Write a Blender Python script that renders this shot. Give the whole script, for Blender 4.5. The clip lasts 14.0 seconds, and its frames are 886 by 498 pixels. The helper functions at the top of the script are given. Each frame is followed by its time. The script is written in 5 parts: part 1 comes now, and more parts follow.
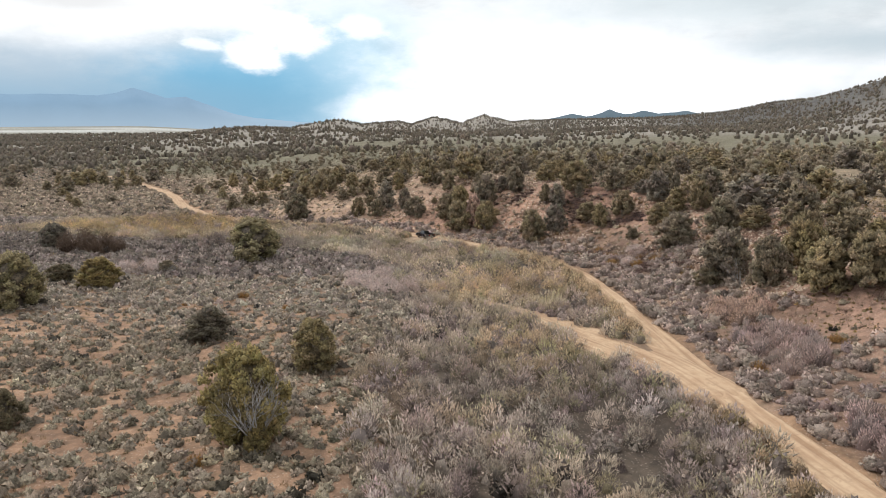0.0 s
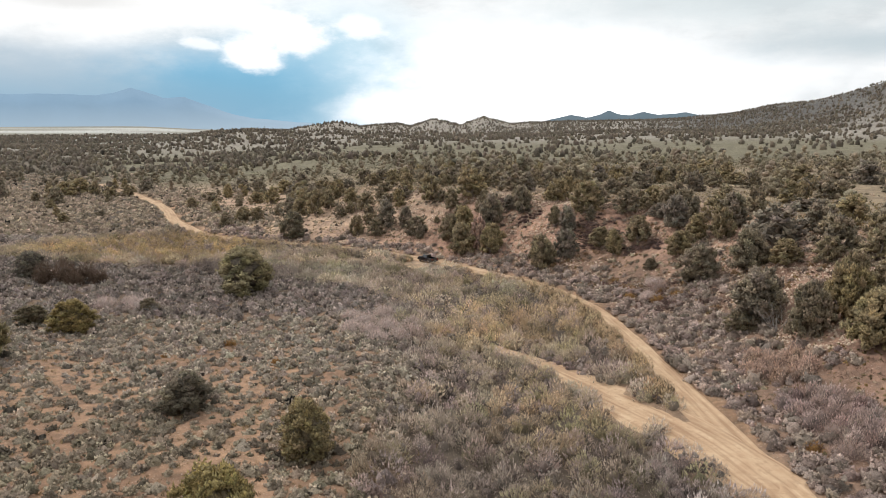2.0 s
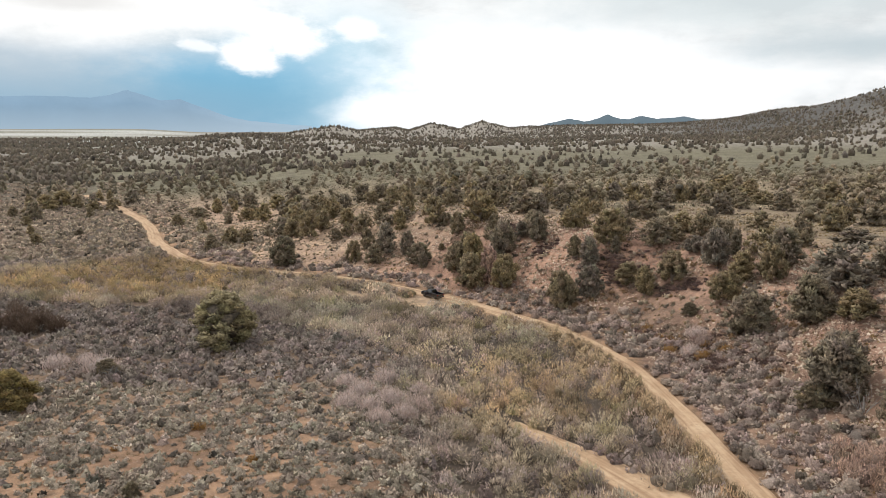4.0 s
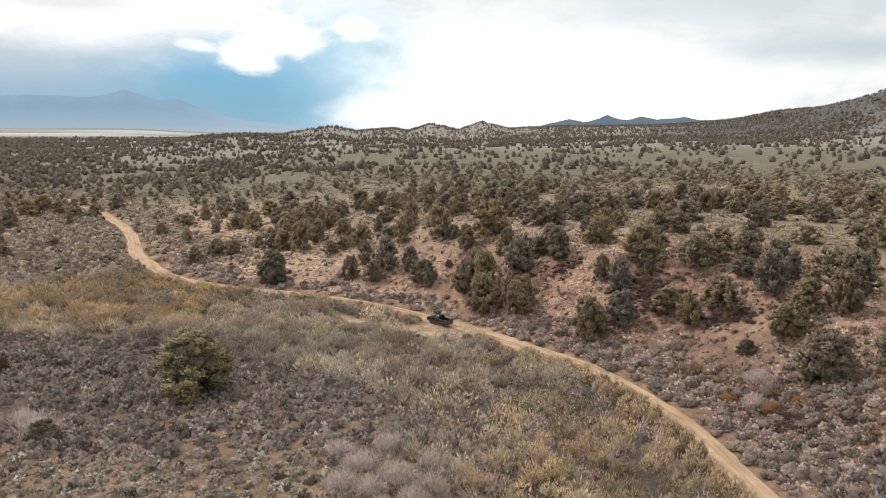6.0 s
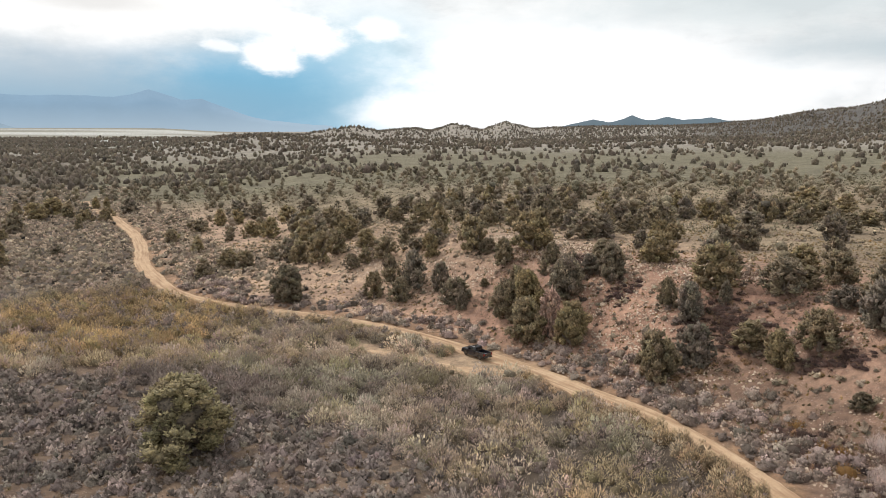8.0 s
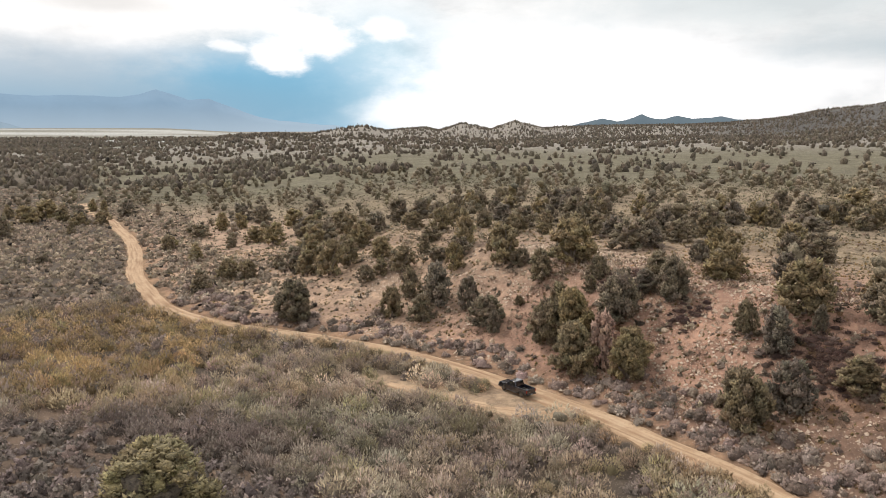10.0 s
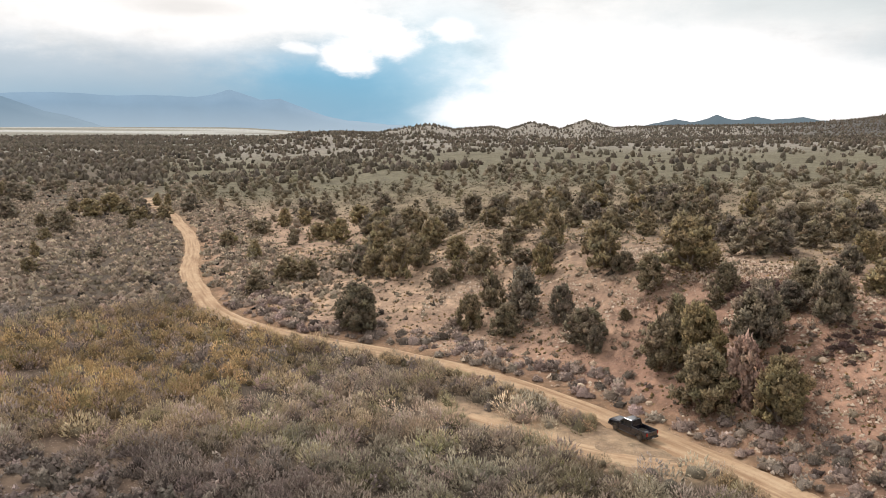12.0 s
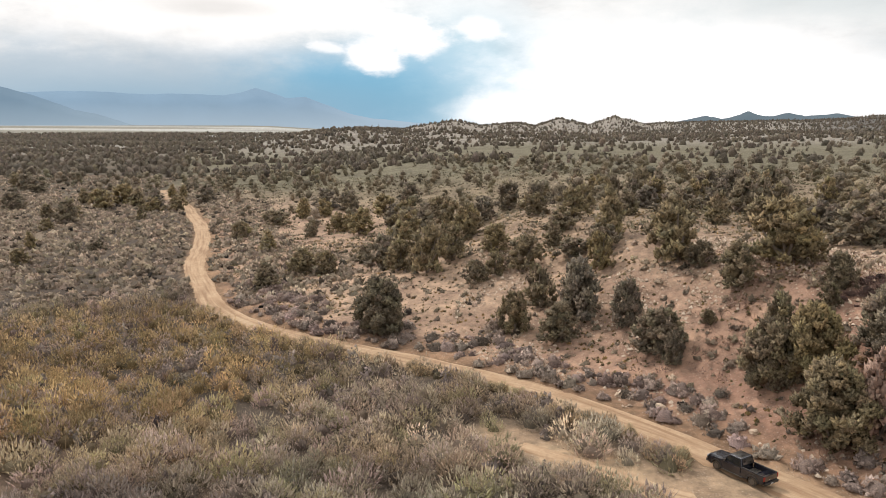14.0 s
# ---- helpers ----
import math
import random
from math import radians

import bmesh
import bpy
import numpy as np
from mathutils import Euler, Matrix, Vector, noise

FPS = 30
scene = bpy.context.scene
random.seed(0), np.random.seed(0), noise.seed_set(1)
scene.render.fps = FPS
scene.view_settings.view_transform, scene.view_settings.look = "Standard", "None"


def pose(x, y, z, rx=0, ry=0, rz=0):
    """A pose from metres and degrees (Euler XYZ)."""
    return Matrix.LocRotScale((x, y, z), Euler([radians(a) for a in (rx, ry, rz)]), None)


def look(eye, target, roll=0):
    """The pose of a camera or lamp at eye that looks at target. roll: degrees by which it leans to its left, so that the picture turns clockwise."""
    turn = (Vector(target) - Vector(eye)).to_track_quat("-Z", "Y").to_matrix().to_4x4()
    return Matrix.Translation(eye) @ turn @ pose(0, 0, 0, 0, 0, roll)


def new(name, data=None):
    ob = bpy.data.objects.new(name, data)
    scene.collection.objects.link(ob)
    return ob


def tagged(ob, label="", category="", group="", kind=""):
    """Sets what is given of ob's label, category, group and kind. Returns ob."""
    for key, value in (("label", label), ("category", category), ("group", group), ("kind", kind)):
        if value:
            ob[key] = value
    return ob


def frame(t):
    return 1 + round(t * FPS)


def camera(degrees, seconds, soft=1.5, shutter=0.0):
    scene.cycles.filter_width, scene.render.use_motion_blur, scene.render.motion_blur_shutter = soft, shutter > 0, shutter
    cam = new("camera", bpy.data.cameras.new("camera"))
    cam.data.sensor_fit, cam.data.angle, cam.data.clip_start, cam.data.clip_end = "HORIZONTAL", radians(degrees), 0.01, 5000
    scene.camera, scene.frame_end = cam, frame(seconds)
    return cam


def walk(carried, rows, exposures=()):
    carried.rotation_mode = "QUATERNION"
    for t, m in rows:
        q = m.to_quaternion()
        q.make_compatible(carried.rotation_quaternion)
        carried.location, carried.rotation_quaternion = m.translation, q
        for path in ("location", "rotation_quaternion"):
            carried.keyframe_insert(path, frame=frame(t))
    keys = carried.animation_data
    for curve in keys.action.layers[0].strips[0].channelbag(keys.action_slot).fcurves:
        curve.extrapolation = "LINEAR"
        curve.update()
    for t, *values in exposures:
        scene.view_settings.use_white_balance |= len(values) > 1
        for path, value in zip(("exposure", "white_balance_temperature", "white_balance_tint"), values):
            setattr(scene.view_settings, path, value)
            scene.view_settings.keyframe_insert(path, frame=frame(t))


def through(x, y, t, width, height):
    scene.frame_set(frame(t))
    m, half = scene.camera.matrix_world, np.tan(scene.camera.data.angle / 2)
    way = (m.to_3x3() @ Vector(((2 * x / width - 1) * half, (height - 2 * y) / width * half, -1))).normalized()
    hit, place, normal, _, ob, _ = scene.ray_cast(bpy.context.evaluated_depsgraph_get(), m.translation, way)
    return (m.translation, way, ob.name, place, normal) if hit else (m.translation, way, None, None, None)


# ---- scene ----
cam = camera(61.95, 14.0, soft=0.6)
PATH = [
    (0, (-0.000, -0.000, 21.659), (0.121, 1.968, 21.322), -0.33),
    (0.5, (-0.080, 1.515, 22.174), (0.043, 3.482, 21.836), -0.26),
    (1, (-0.171, 3.941, 23.184), (-0.048, 5.909, 22.845), -0.18),
    (1.5, (-0.306, 7.192, 24.509), (-0.184, 9.159, 24.170), -0.16),
    (2, (-0.446, 11.089, 25.858), (-0.321, 13.056, 25.521), -0.22),
    (2.5, (-0.597, 15.536, 27.289), (-0.469, 17.503, 26.953), -0.19),
    (3, (-0.778, 20.458, 28.673), (-0.648, 22.426, 28.338), -0.14),
    (3.2, (-0.862, 22.429, 29.183), (-0.732, 24.396, 28.849), -0.15),
    (5.3, (-1.833, 43.134, 29.760), (-1.693, 45.103, 29.433), 0.08),
    (5.5, (-1.817, 45.119, 29.910), (-1.677, 47.087, 29.581), 0.04),
    (6, (-2.013, 49.923, 30.022), (-1.875, 51.891, 29.692), 0.04),
    (6.5, (-2.174, 54.666, 30.170), (-2.037, 56.634, 29.839), 0.01),
    (7, (-2.433, 59.517, 30.274), (-2.324, 61.487, 29.943), 0.05),
    (7.5, (-2.872, 64.394, 30.275), (-2.783, 66.365, 29.945), 0.13),
    (8, (-3.427, 69.183, 30.274), (-3.346, 71.154, 29.944), 0.12),
    (10.5, (-7.298, 93.019, 28.909), (-7.248, 94.991, 28.578), 0.03),
    (11, (-8.163, 97.823, 28.241), (-8.137, 99.795, 27.910), 0.09),
    (11.5, (-8.951, 102.697, 27.371), (-8.978, 104.669, 27.040), 0.14),
    (12, (-9.662, 107.733, 26.205), (-9.773, 109.702, 25.876), 0.23),
    (12.5, (-10.375, 112.612, 25.320), (-10.519, 114.579, 24.990), 0.21),
    (13, (-11.160, 117.271, 24.347), (-11.312, 119.238, 24.015), 0.14),
    (13.5, (-11.984, 121.646, 23.120), (-12.146, 123.612, 22.788), 0.16),
    (14, (-12.624, 126.101, 21.649), (-12.802, 128.065, 21.316), 0.09),
]
walk(cam, [(t, look(eye, target, roll)) for t, eye, target, roll in PATH],
     exposures=((0, -0.07, 6250, 10), (1.5, -0.10, 6360, 10), (3.0, -0.12, 6420, 10), (7.0, -0.11, 6430, 10), (10.5, -0.11, 6580, 12), (14.0, -0.12, 6620, 12)))

# ---- light ----
def world_sky():
    w = bpy.data.worlds.new("overcast_sky")
    scene.world = w
    w.use_nodes = True
    nt = w.node_tree
    nt.nodes.clear()

    def node(kind, **kw):
        n = nt.nodes.new(kind)
        for k, v in kw.items():
            if k == "operation":
                n.operation = v
        return n

    def put(sock, v):
        if isinstance(v, bpy.types.NodeSocket):
            nt.links.new(v, sock)
        else:
            sock.default_value = v

    def calc(op, a, b=0.0, c=0.0):
        n = node("ShaderNodeMath", operation=op)
        put(n.inputs[0], a), put(n.inputs[1], b), put(n.inputs[2], c)
        return n.outputs[0]

    def blend(f, a, b):
        n = node("ShaderNodeMix")
        n.data_type = "RGBA"
        put(n.inputs[0], f), put(n.inputs[6], a), put(n.inputs[7], b)
        return n.outputs[2]

    def fbm(vec, scale, detail, rough, sx=1.0, sy=1.0, shift=0.0):
        m = node("ShaderNodeMapping")
        m.inputs["Scale"].default_value = (sx, sy, 1)
        m.inputs["Location"].default_value = (shift, shift * 0.7, shift)
        nt.links.new(vec, m.inputs[0])
        n = node("ShaderNodeTexNoise")
        n.inputs["Scale"].default_value, n.inputs["Detail"].default_value, n.inputs["Roughness"].default_value = scale, detail, rough
        nt.links.new(m.outputs[0], n.inputs["Vector"])
        return n.outputs[0]

    tc = node("ShaderNodeTexCoord")
    sep = node("ShaderNodeSeparateXYZ")
    nt.links.new(tc.outputs["Generated"], sep.inputs[0])
    az = calc("MULTIPLY", calc("ARCTAN2", sep.outputs[0], sep.outputs[1]), 57.2958)
    el = calc("MULTIPLY", calc("ARCSINE", sep.outputs[2]), 57.2958)
    flat = node("ShaderNodeCombineXYZ")
    put(flat.inputs[0], az), put(flat.inputs[1], el)
    vec = flat.outputs[0]
    billow = fbm(vec, 0.22, 6, 0.6, 0.8, 1.5)
    billow2 = fbm(vec, 0.75, 4, 0.6, 0.7, 1.4, 7.0)
    wisps = fbm(vec, 0.14, 7, 0.62, 0.55, 2.0, 31.0)

    def patch(a0, e0, ra, re, soft, ragged, tilt=0.0):
        """1 inside an ellipse of the sky, 0 outside, with a ragged edge."""
        da, de = calc("SUBTRACT", az, a0), calc("SUBTRACT", el, e0)
        de = calc("ADD", de, calc("MULTIPLY", da, tilt))
        q = calc("ADD", calc("POWER", calc("DIVIDE", calc("ABSOLUTE", da), ra), 2.0), calc("POWER", calc("DIVIDE", calc("ABSOLUTE", de), re), 2.0))
        q = calc("SQRT", q)
        q = calc("ADD", q, calc("MULTIPLY", calc("SUBTRACT", billow, 0.5), ragged))
        q = calc("ADD", q, calc("MULTIPLY", calc("SUBTRACT", billow2, 0.5), ragged * 0.5))
        n = node("ShaderNodeMapRange")
        n.interpolation_type = "SMOOTHSTEP"
        put(n.inputs[0], q)
        n.inputs[1].default_value, n.inputs[2].default_value, n.inputs[3].default_value, n.inputs[4].default_value = 1 - soft, 1 + soft, 1.0, 0.0
        return n.outputs[0]

    sky = node("ShaderNodeTexSky")
    sky.sky_type, sky.sun_disc = "NISHITA", False
    sky.sun_elevation, sky.sun_rotation = SUN_ELEVATION, SUN_ROTATION
    gap = node("ShaderNodeMix")
    gap.data_type, gap.blend_type = "RGBA", "MULTIPLY"
    gap.inputs[0].default_value = 1.0
    nt.links.new(sky.outputs[0], gap.inputs[6])
    gap.inputs[7].default_value = (0.018, 0.040, 0.055, 1)
    blue = blend(0.75, gap.outputs[2], (0.20, 0.46, 0.67, 1))

    # bright cloud deck, greyer in soft bands
    shade = node("ShaderNodeMapRange")
    put(shade.inputs[0], calc("ADD", calc("MULTIPLY", wisps, 0.6), calc("MULTIPLY", billow, 0.4)))
    shade.inputs[1].default_value, shade.inputs[2].default_value = 0.42, 0.60
    col = blend(calc("MULTIPLY", shade.outputs[0], 0.85), (0.94, 0.93, 0.91, 1), (0.58, 0.61, 0.62, 1))
    # rain-grey under the deck, deepening to blue ahead
    col = blend(calc("MULTIPLY", patch(-30, 2.6, 19, 3.2, 0.6, 1.2), 0.85), col, (0.40, 0.50, 0.58, 1))
    col = blend(calc("MULTIPLY", patch(-4.5, 3.4, 9.5, 5.2, 0.6, 0.7, 0.10), 0.8), col, (0.44, 0.66, 0.78, 1))
    col = blend(calc("MULTIPLY", patch(-11.5, 2.2, 7.5, 3.4, 0.8, 0.6, 0.05), 0.95), col, blue)
    col = blend(calc("MULTIPLY", patch(-25, 0.9, 16, 2.2, 0.7, 0.25), 0.75), col, (0.25, 0.40, 0.52, 1))
    col = blend(calc("MULTIPLY", patch(-15.0, 6.6, 2.8, 1.0, 0.7, 1.4), 0.7), col, (0.50, 0.60, 0.66, 1))
    # open white glare to the right, its edge torn
    col = blend(patch(11.5, 2.6, 11.8, 5.4, 0.5, 1.1), col, (1.04, 1.04, 1.04, 1))
    col = blend(calc("MULTIPLY", patch(24, 3.0, 9, 2.0, 0.7, 0.9), 0.8), col, (0.96, 0.97, 0.97, 1))
    col = blend(calc("MULTIPLY", patch(0.5, 0.9, 5.0, 1.3, 0.5, 0.8), 0.9), col, (1.04, 1.04, 1.04, 1))
    col = blend(calc("MULTIPLY", patch(-20, 8.0, 14, 2.2, 0.5, 1.6), 0.85), col, (0.96, 0.95, 0.93, 1))
    col = blend(calc("MULTIPLY", patch(-22, 8.2, 3.6, 0.55, 0.8, 1.4), 0.55), col, (0.62, 0.61, 0.59, 1))
    for a0, e0, ra, re, k in ((-10.7, 5.0, 2.4, 1.15, 1.0), (-7.6, 6.6, 2.6, 1.4, 0.95), (-13.8, 5.6, 1.6, 0.5, 0.7), (-2.4, 7.1, 1.7, 0.8, 0.7), (-9.5, 7.6, 3.4, 0.8, 0.8)):
        col = blend(calc("MULTIPLY", patch(a0, e0, ra, re, 0.35, 1.5, 0.12), k), col, (1.0, 1.0, 1.0, 1))
    col = blend(calc("MULTIPLY", patch(33, 5.2, 8, 1.0, 0.9, 1.6), 0.85), col, (0.50, 0.57, 0.60, 1))
    col = blend(calc("MULTIPLY", patch(24, 8.4, 16, 1.7, 0.9, 1.8), 0.75), col, (0.60, 0.66, 0.67, 1))
    bg = node("ShaderNodeBackground")
    nt.links.new(col, bg.inputs[0])
    bg.inputs[1].default_value = 1.25
    nt.links.new(bg.outputs[0], node("ShaderNodeOutputWorld").inputs[0])


SUN_ELEVATION, SUN_ROTATION = radians(50), radians(-50)
world_sky()
sun = new("sun", bpy.data.lights.new("sun", "SUN"))
sun.data.energy, sun.data.angle, sun.data.color = 2.4, radians(8), (1.0, 0.95, 0.88)
sun.matrix_world = look((math.sin(SUN_ROTATION) * math.cos(SUN_ELEVATION) * 100, math.cos(SUN_ROTATION) * math.cos(SUN_ELEVATION) * 100, math.sin(SUN_ELEVATION) * 100), (0, 0, 0))

# ---- shape of the land ----
ROAD = np.array([(38, -60), (37, -20), (36, 20), (35, 32), (33.4, 47), (32.5, 65), (32.5, 76), (33.1, 90), (33.6, 105), (34.0, 118), (34.0, 133), (31.7, 146.6), (28.2, 157.2),
                 (22.4, 167), (15.8, 177.2), (7.9, 186.8), (0.2, 195.3), (-9.3, 204), (-20, 211), (-31, 216.6), (-41, 221.6), (-52, 229.5), (-60, 238.5),
                 (-67, 251), (-77.5, 271), (-89, 302), (-103, 334), (-118, 362), (-131, 387), (-146, 408), (-159, 428), (-172, 455), (-182, 490), (-230, 600)], float)
SPUR_NEAR = np.array([(31.4, 66), (29.6, 77), (27, 86), (23.2, 96), (18.5, 106), (14.5, 112.5), (12, 117)], float)
SPUR_FAR = np.array([(13, 178.5), (9, 178.2), (4.5, 179.8), (0, 182.2), (-3.5, 185.2), (-9, 188.8), (-13, 191.5)], float)


def smooth(a, b, x):
    t = np.clip((np.asarray(x, float) - a) / (b - a), 0, 1)
    return t * t * (3 - 2 * t)


def curve_points(pts, step):
    """Evenly spaced points on a rounded curve through pts."""
    p = np.vstack([2 * pts[0] - pts[1], pts, 2 * pts[-1] - pts[-2]])
    out = []
    for i in range(1, len(p) - 2):
        n = max(2, int(np.linalg.norm(p[i + 1] - p[i]) / step))
        t = np.linspace(0, 1, n, endpoint=False)[:, None]
        out.append(0.5 * (2 * p[i] + (p[i + 1] - p[i - 1]) * t + (2 * p[i - 1] - 5 * p[i] + 4 * p[i + 1] - p[i + 2]) * t**2 + (3 * p[i] - p[i - 1] - 3 * p[i + 1] + p[i + 2]) * t**3))
    return np.vstack(out + [pts[-1:]])


def from_line(pts, x, y):
    """Distance to the line (positive on its right-hand side) and the nearest place on it."""
    best = np.full(x.shape, 1e9)
    side, qy, along, run = np.ones(x.shape), np.zeros(x.shape), np.zeros(x.shape), 0.0
    for a, b in zip(pts[:-1], pts[1:]):
        d = b - a
        n = np.hypot(*d)
        t = np.clip(((x - a[0]) * d[0] + (y - a[1]) * d[1]) / n**2, 0, 1)
        r = np.hypot(x - a[0] - t * d[0], y - a[1] - t * d[1])
        near = r < best
        best = np.where(near, r, best)
        side = np.where(near, np.sign((x - a[0]) * d[1] - (y - a[1]) * d[0]), side)
        qy = np.where(near, a[1] + t * d[1], qy)
        along = np.where(near, run + t * n, along)
        run += n
    return best * np.where(side == 0, 1, side), qy, along


def lattice(i, j, seed):
    h = np.sin(i * 127.1 + j * 311.7 + seed * 74.7) * 43758.5453
    return h - np.floor(h)


def value_noise(x, y, seed=0):
    i, j = np.floor(x), np.floor(y)
    u, v = x - i, y - j
    u, v = u * u * (3 - 2 * u), v * v * (3 - 2 * v)
    a, b = lattice(i, j, seed), lattice(i + 1, j, seed)
    c, d = lattice(i, j + 1, seed), lattice(i + 1, j + 1, seed)
    return (a + (b - a) * u) * (1 - v) + (c + (d - c) * u) * v - 0.5


def fractal(x, y, size, seed=0, octaves=4):
    out, amp = 0.0, 1.0
    for k in range(octaves):
        out = out + amp * value_noise(x / size + 13.7 * k, y / size - 7.3 * k, seed + k)
        size, amp = size / 2.1, amp * 0.5
    return out


CREST_AZ = [-22, -17, -15.6, -12.6, -10.6, -8, -4.2, -2.5, 0.1, 1.2, 2.9, 5, 6.7, 8.8, 10.2, 13, 18, 22, 24.6, 27.2, 29.8, 32.5, 34.7, 39, 60]
CREST_Z = [-8, -3, 6, 13, 16, 13, 27, 18, 25, 18, 34, 20, 39, 22, 25, 28, 30, 36, 44, 60, 64, 84, 104, 126, 136]


def ground_z(x, y):
    x, y = np.asarray(x, float), np.asarray(y, float)
    s, yr, _ = from_line(ROAD, x, y)
    r, az = np.hypot(x, y), np.degrees(np.arctan2(x, np.maximum(y, 1.0)))
    floor = np.interp(yr, [20, 60, 80, 100, 170, 220, 300, 380, 600], [-4.6, -5.0, -5.3, -5.9, -7.1, -7.1, -7.2, -8.2, -8.5])
    # left of the road: a brushy wash, then a low terrace
    flat = np.interp(y, [0, 30, 60, 113, 150, 189, 240, 300, 420], [-0.6, -1.2, -2.2, -4.1, -4.9, -6.0, -6.9, -7.4, -8.2])
    flat = flat + 0.03 * np.clip(-x - 25, 0, 60) * (1 - smooth(150, 240, y)) + 0.5 * fractal(x, y, 26, 3)
    d = -s - 2.5 * fractal(x, y, 12, 5)
    left = floor - 0.35 * smooth(3, 9, d) + (flat - floor + 0.35) * smooth(26, 38, d)
    left = left + 0.18 * fractal(x, y, 5, 8) * smooth(3, 7, d)
    # right of it: the slope up to the wooded plateau
    s0 = np.interp(yr, [40, 100, 140, 165, 190, 205, 220, 250, 320], [13, 10, 7, 6, 6, 9, 10, 15, 20])
    s1 = np.interp(yr, [40, 100, 140, 165, 190, 205, 220, 250, 320], [50, 42, 38, 29, 29, 38, 60, 100, 140])
    top = np.interp(y, [100, 340, 460, 720, 1100, 3000], [6.0, 5.0, 1.5, 3.0, 4.0, 6.0])
    top = -7.5 + (top + 7.5) * np.where(y < 280, 1.0, smooth(-200, 0, x)) + 5 * smooth(150, 420, x) + 1.0 * fractal(x, y, 45, 11)
    t = np.clip((s - s0) / (s1 - s0), 0, 1)
    rise = 0.45 * t + 0.55 * t * t * (3 - 2 * t)
    bell = np.clip(4 * t * (1 - t), 0, 1)
    right = floor + 0.5 * smooth(4, 9, s) * (1 - t) + (top - floor) * rise + bell * (1.5 * fractal(x + 0.4 * y, y - 0.4 * x, 14, 21) + 0.35 * fractal(x, y, 3.5, 23))
    z = np.where(s > 0, right, left)
    # worn road bed with soft ruts and a berm
    a = np.abs(s)
    z = z - 0.10 * (1 - smooth(1.6, 2.4, a)) + 0.16 * np.exp(-(((s - 3.0) / 0.55) ** 2)) + 0.10 * np.exp(-(((s + 2.9) / 0.6) ** 2))
    # far country: hills in an arc, and the pale plain
    r0 = np.interp(az, [-20, -12, 0, 10, 24, 35, 60], [1150, 1250, 1600, 1850, 1900, 1550, 1300])
    crest = np.interp(az, CREST_AZ, CREST_Z)
    w = np.where(r < r0, 0.20, 0.5) * r0
    hill = np.exp(-(((r - r0) / w) ** 2))
    z = z + hill * (crest - z) * smooth(800, 1100, r) + hill * 5 * fractal(x, y, 120, 31)
    out = smooth(1100, 1700, r) * smooth(-13, -19, az)
    return z * (1 - out) + out * (-8 + 23 * np.clip(r / 4600, 0, 1.1) ** 2)

# ---- materials ----
def material(name, rough=0.9):
    m = bpy.data.materials.new(name)
    m.use_nodes = True
    nt = m.node_tree
    b = nt.nodes["Principled BSDF"]
    b.inputs["Roughness"].default_value = rough
    b.inputs["Specular IOR Level"].default_value = 0.2
    return m, nt, b


def noise_node(nt, scale, detail=4.0, rough=0.6, coords="Object"):
    tc = nt.nodes.new("ShaderNodeTexCoord")
    n = nt.nodes.new("ShaderNodeTexNoise")
    n.inputs["Scale"].default_value, n.inputs["Detail"].default_value, n.inputs["Roughness"].default_value = scale, detail, rough
    nt.links.new(tc.outputs[coords], n.inputs["Vector"])
    return n.outputs[0]


def ranged(nt, value, lo, hi, a=0.0, b=1.0):
    n = nt.nodes.new("ShaderNodeMapRange")
    nt.links.new(value, n.inputs[0])
    for k, v in enumerate((lo, hi, a, b)):
        n.inputs[k + 1].default_value = v
    return n.outputs[0]


def mixed(nt, f, a, b, kind="MIX"):
    n = nt.nodes.new("ShaderNodeMix")
    n.data_type, n.blend_type = "RGBA", kind
    for sock, v in ((n.inputs[0], f), (n.inputs[6], a), (n.inputs[7], b)):
        if isinstance(v, bpy.types.NodeSocket):
            nt.links.new(v, sock)
        else:
            sock.default_value = v if isinstance(v, float) else (*v, 1.0)
    return n.outputs[2]


def relief(nt, b, value, strength, distance):
    n = nt.nodes.new("ShaderNodeBump")
    n.inputs["Strength"].default_value, n.inputs["Distance"].default_value = strength, distance
    nt.links.new(value, n.inputs["Height"])
    nt.links.new(n.outputs[0], b.inputs["Normal"])


def tinted(nt, name="tint"):
    n = nt.nodes.new("ShaderNodeAttribute")
    n.attribute_name = name
    return n.outputs["Color"]


def island(nt):
    return nt.nodes.new("ShaderNodeNewGeometry").outputs["Random Per Island"]


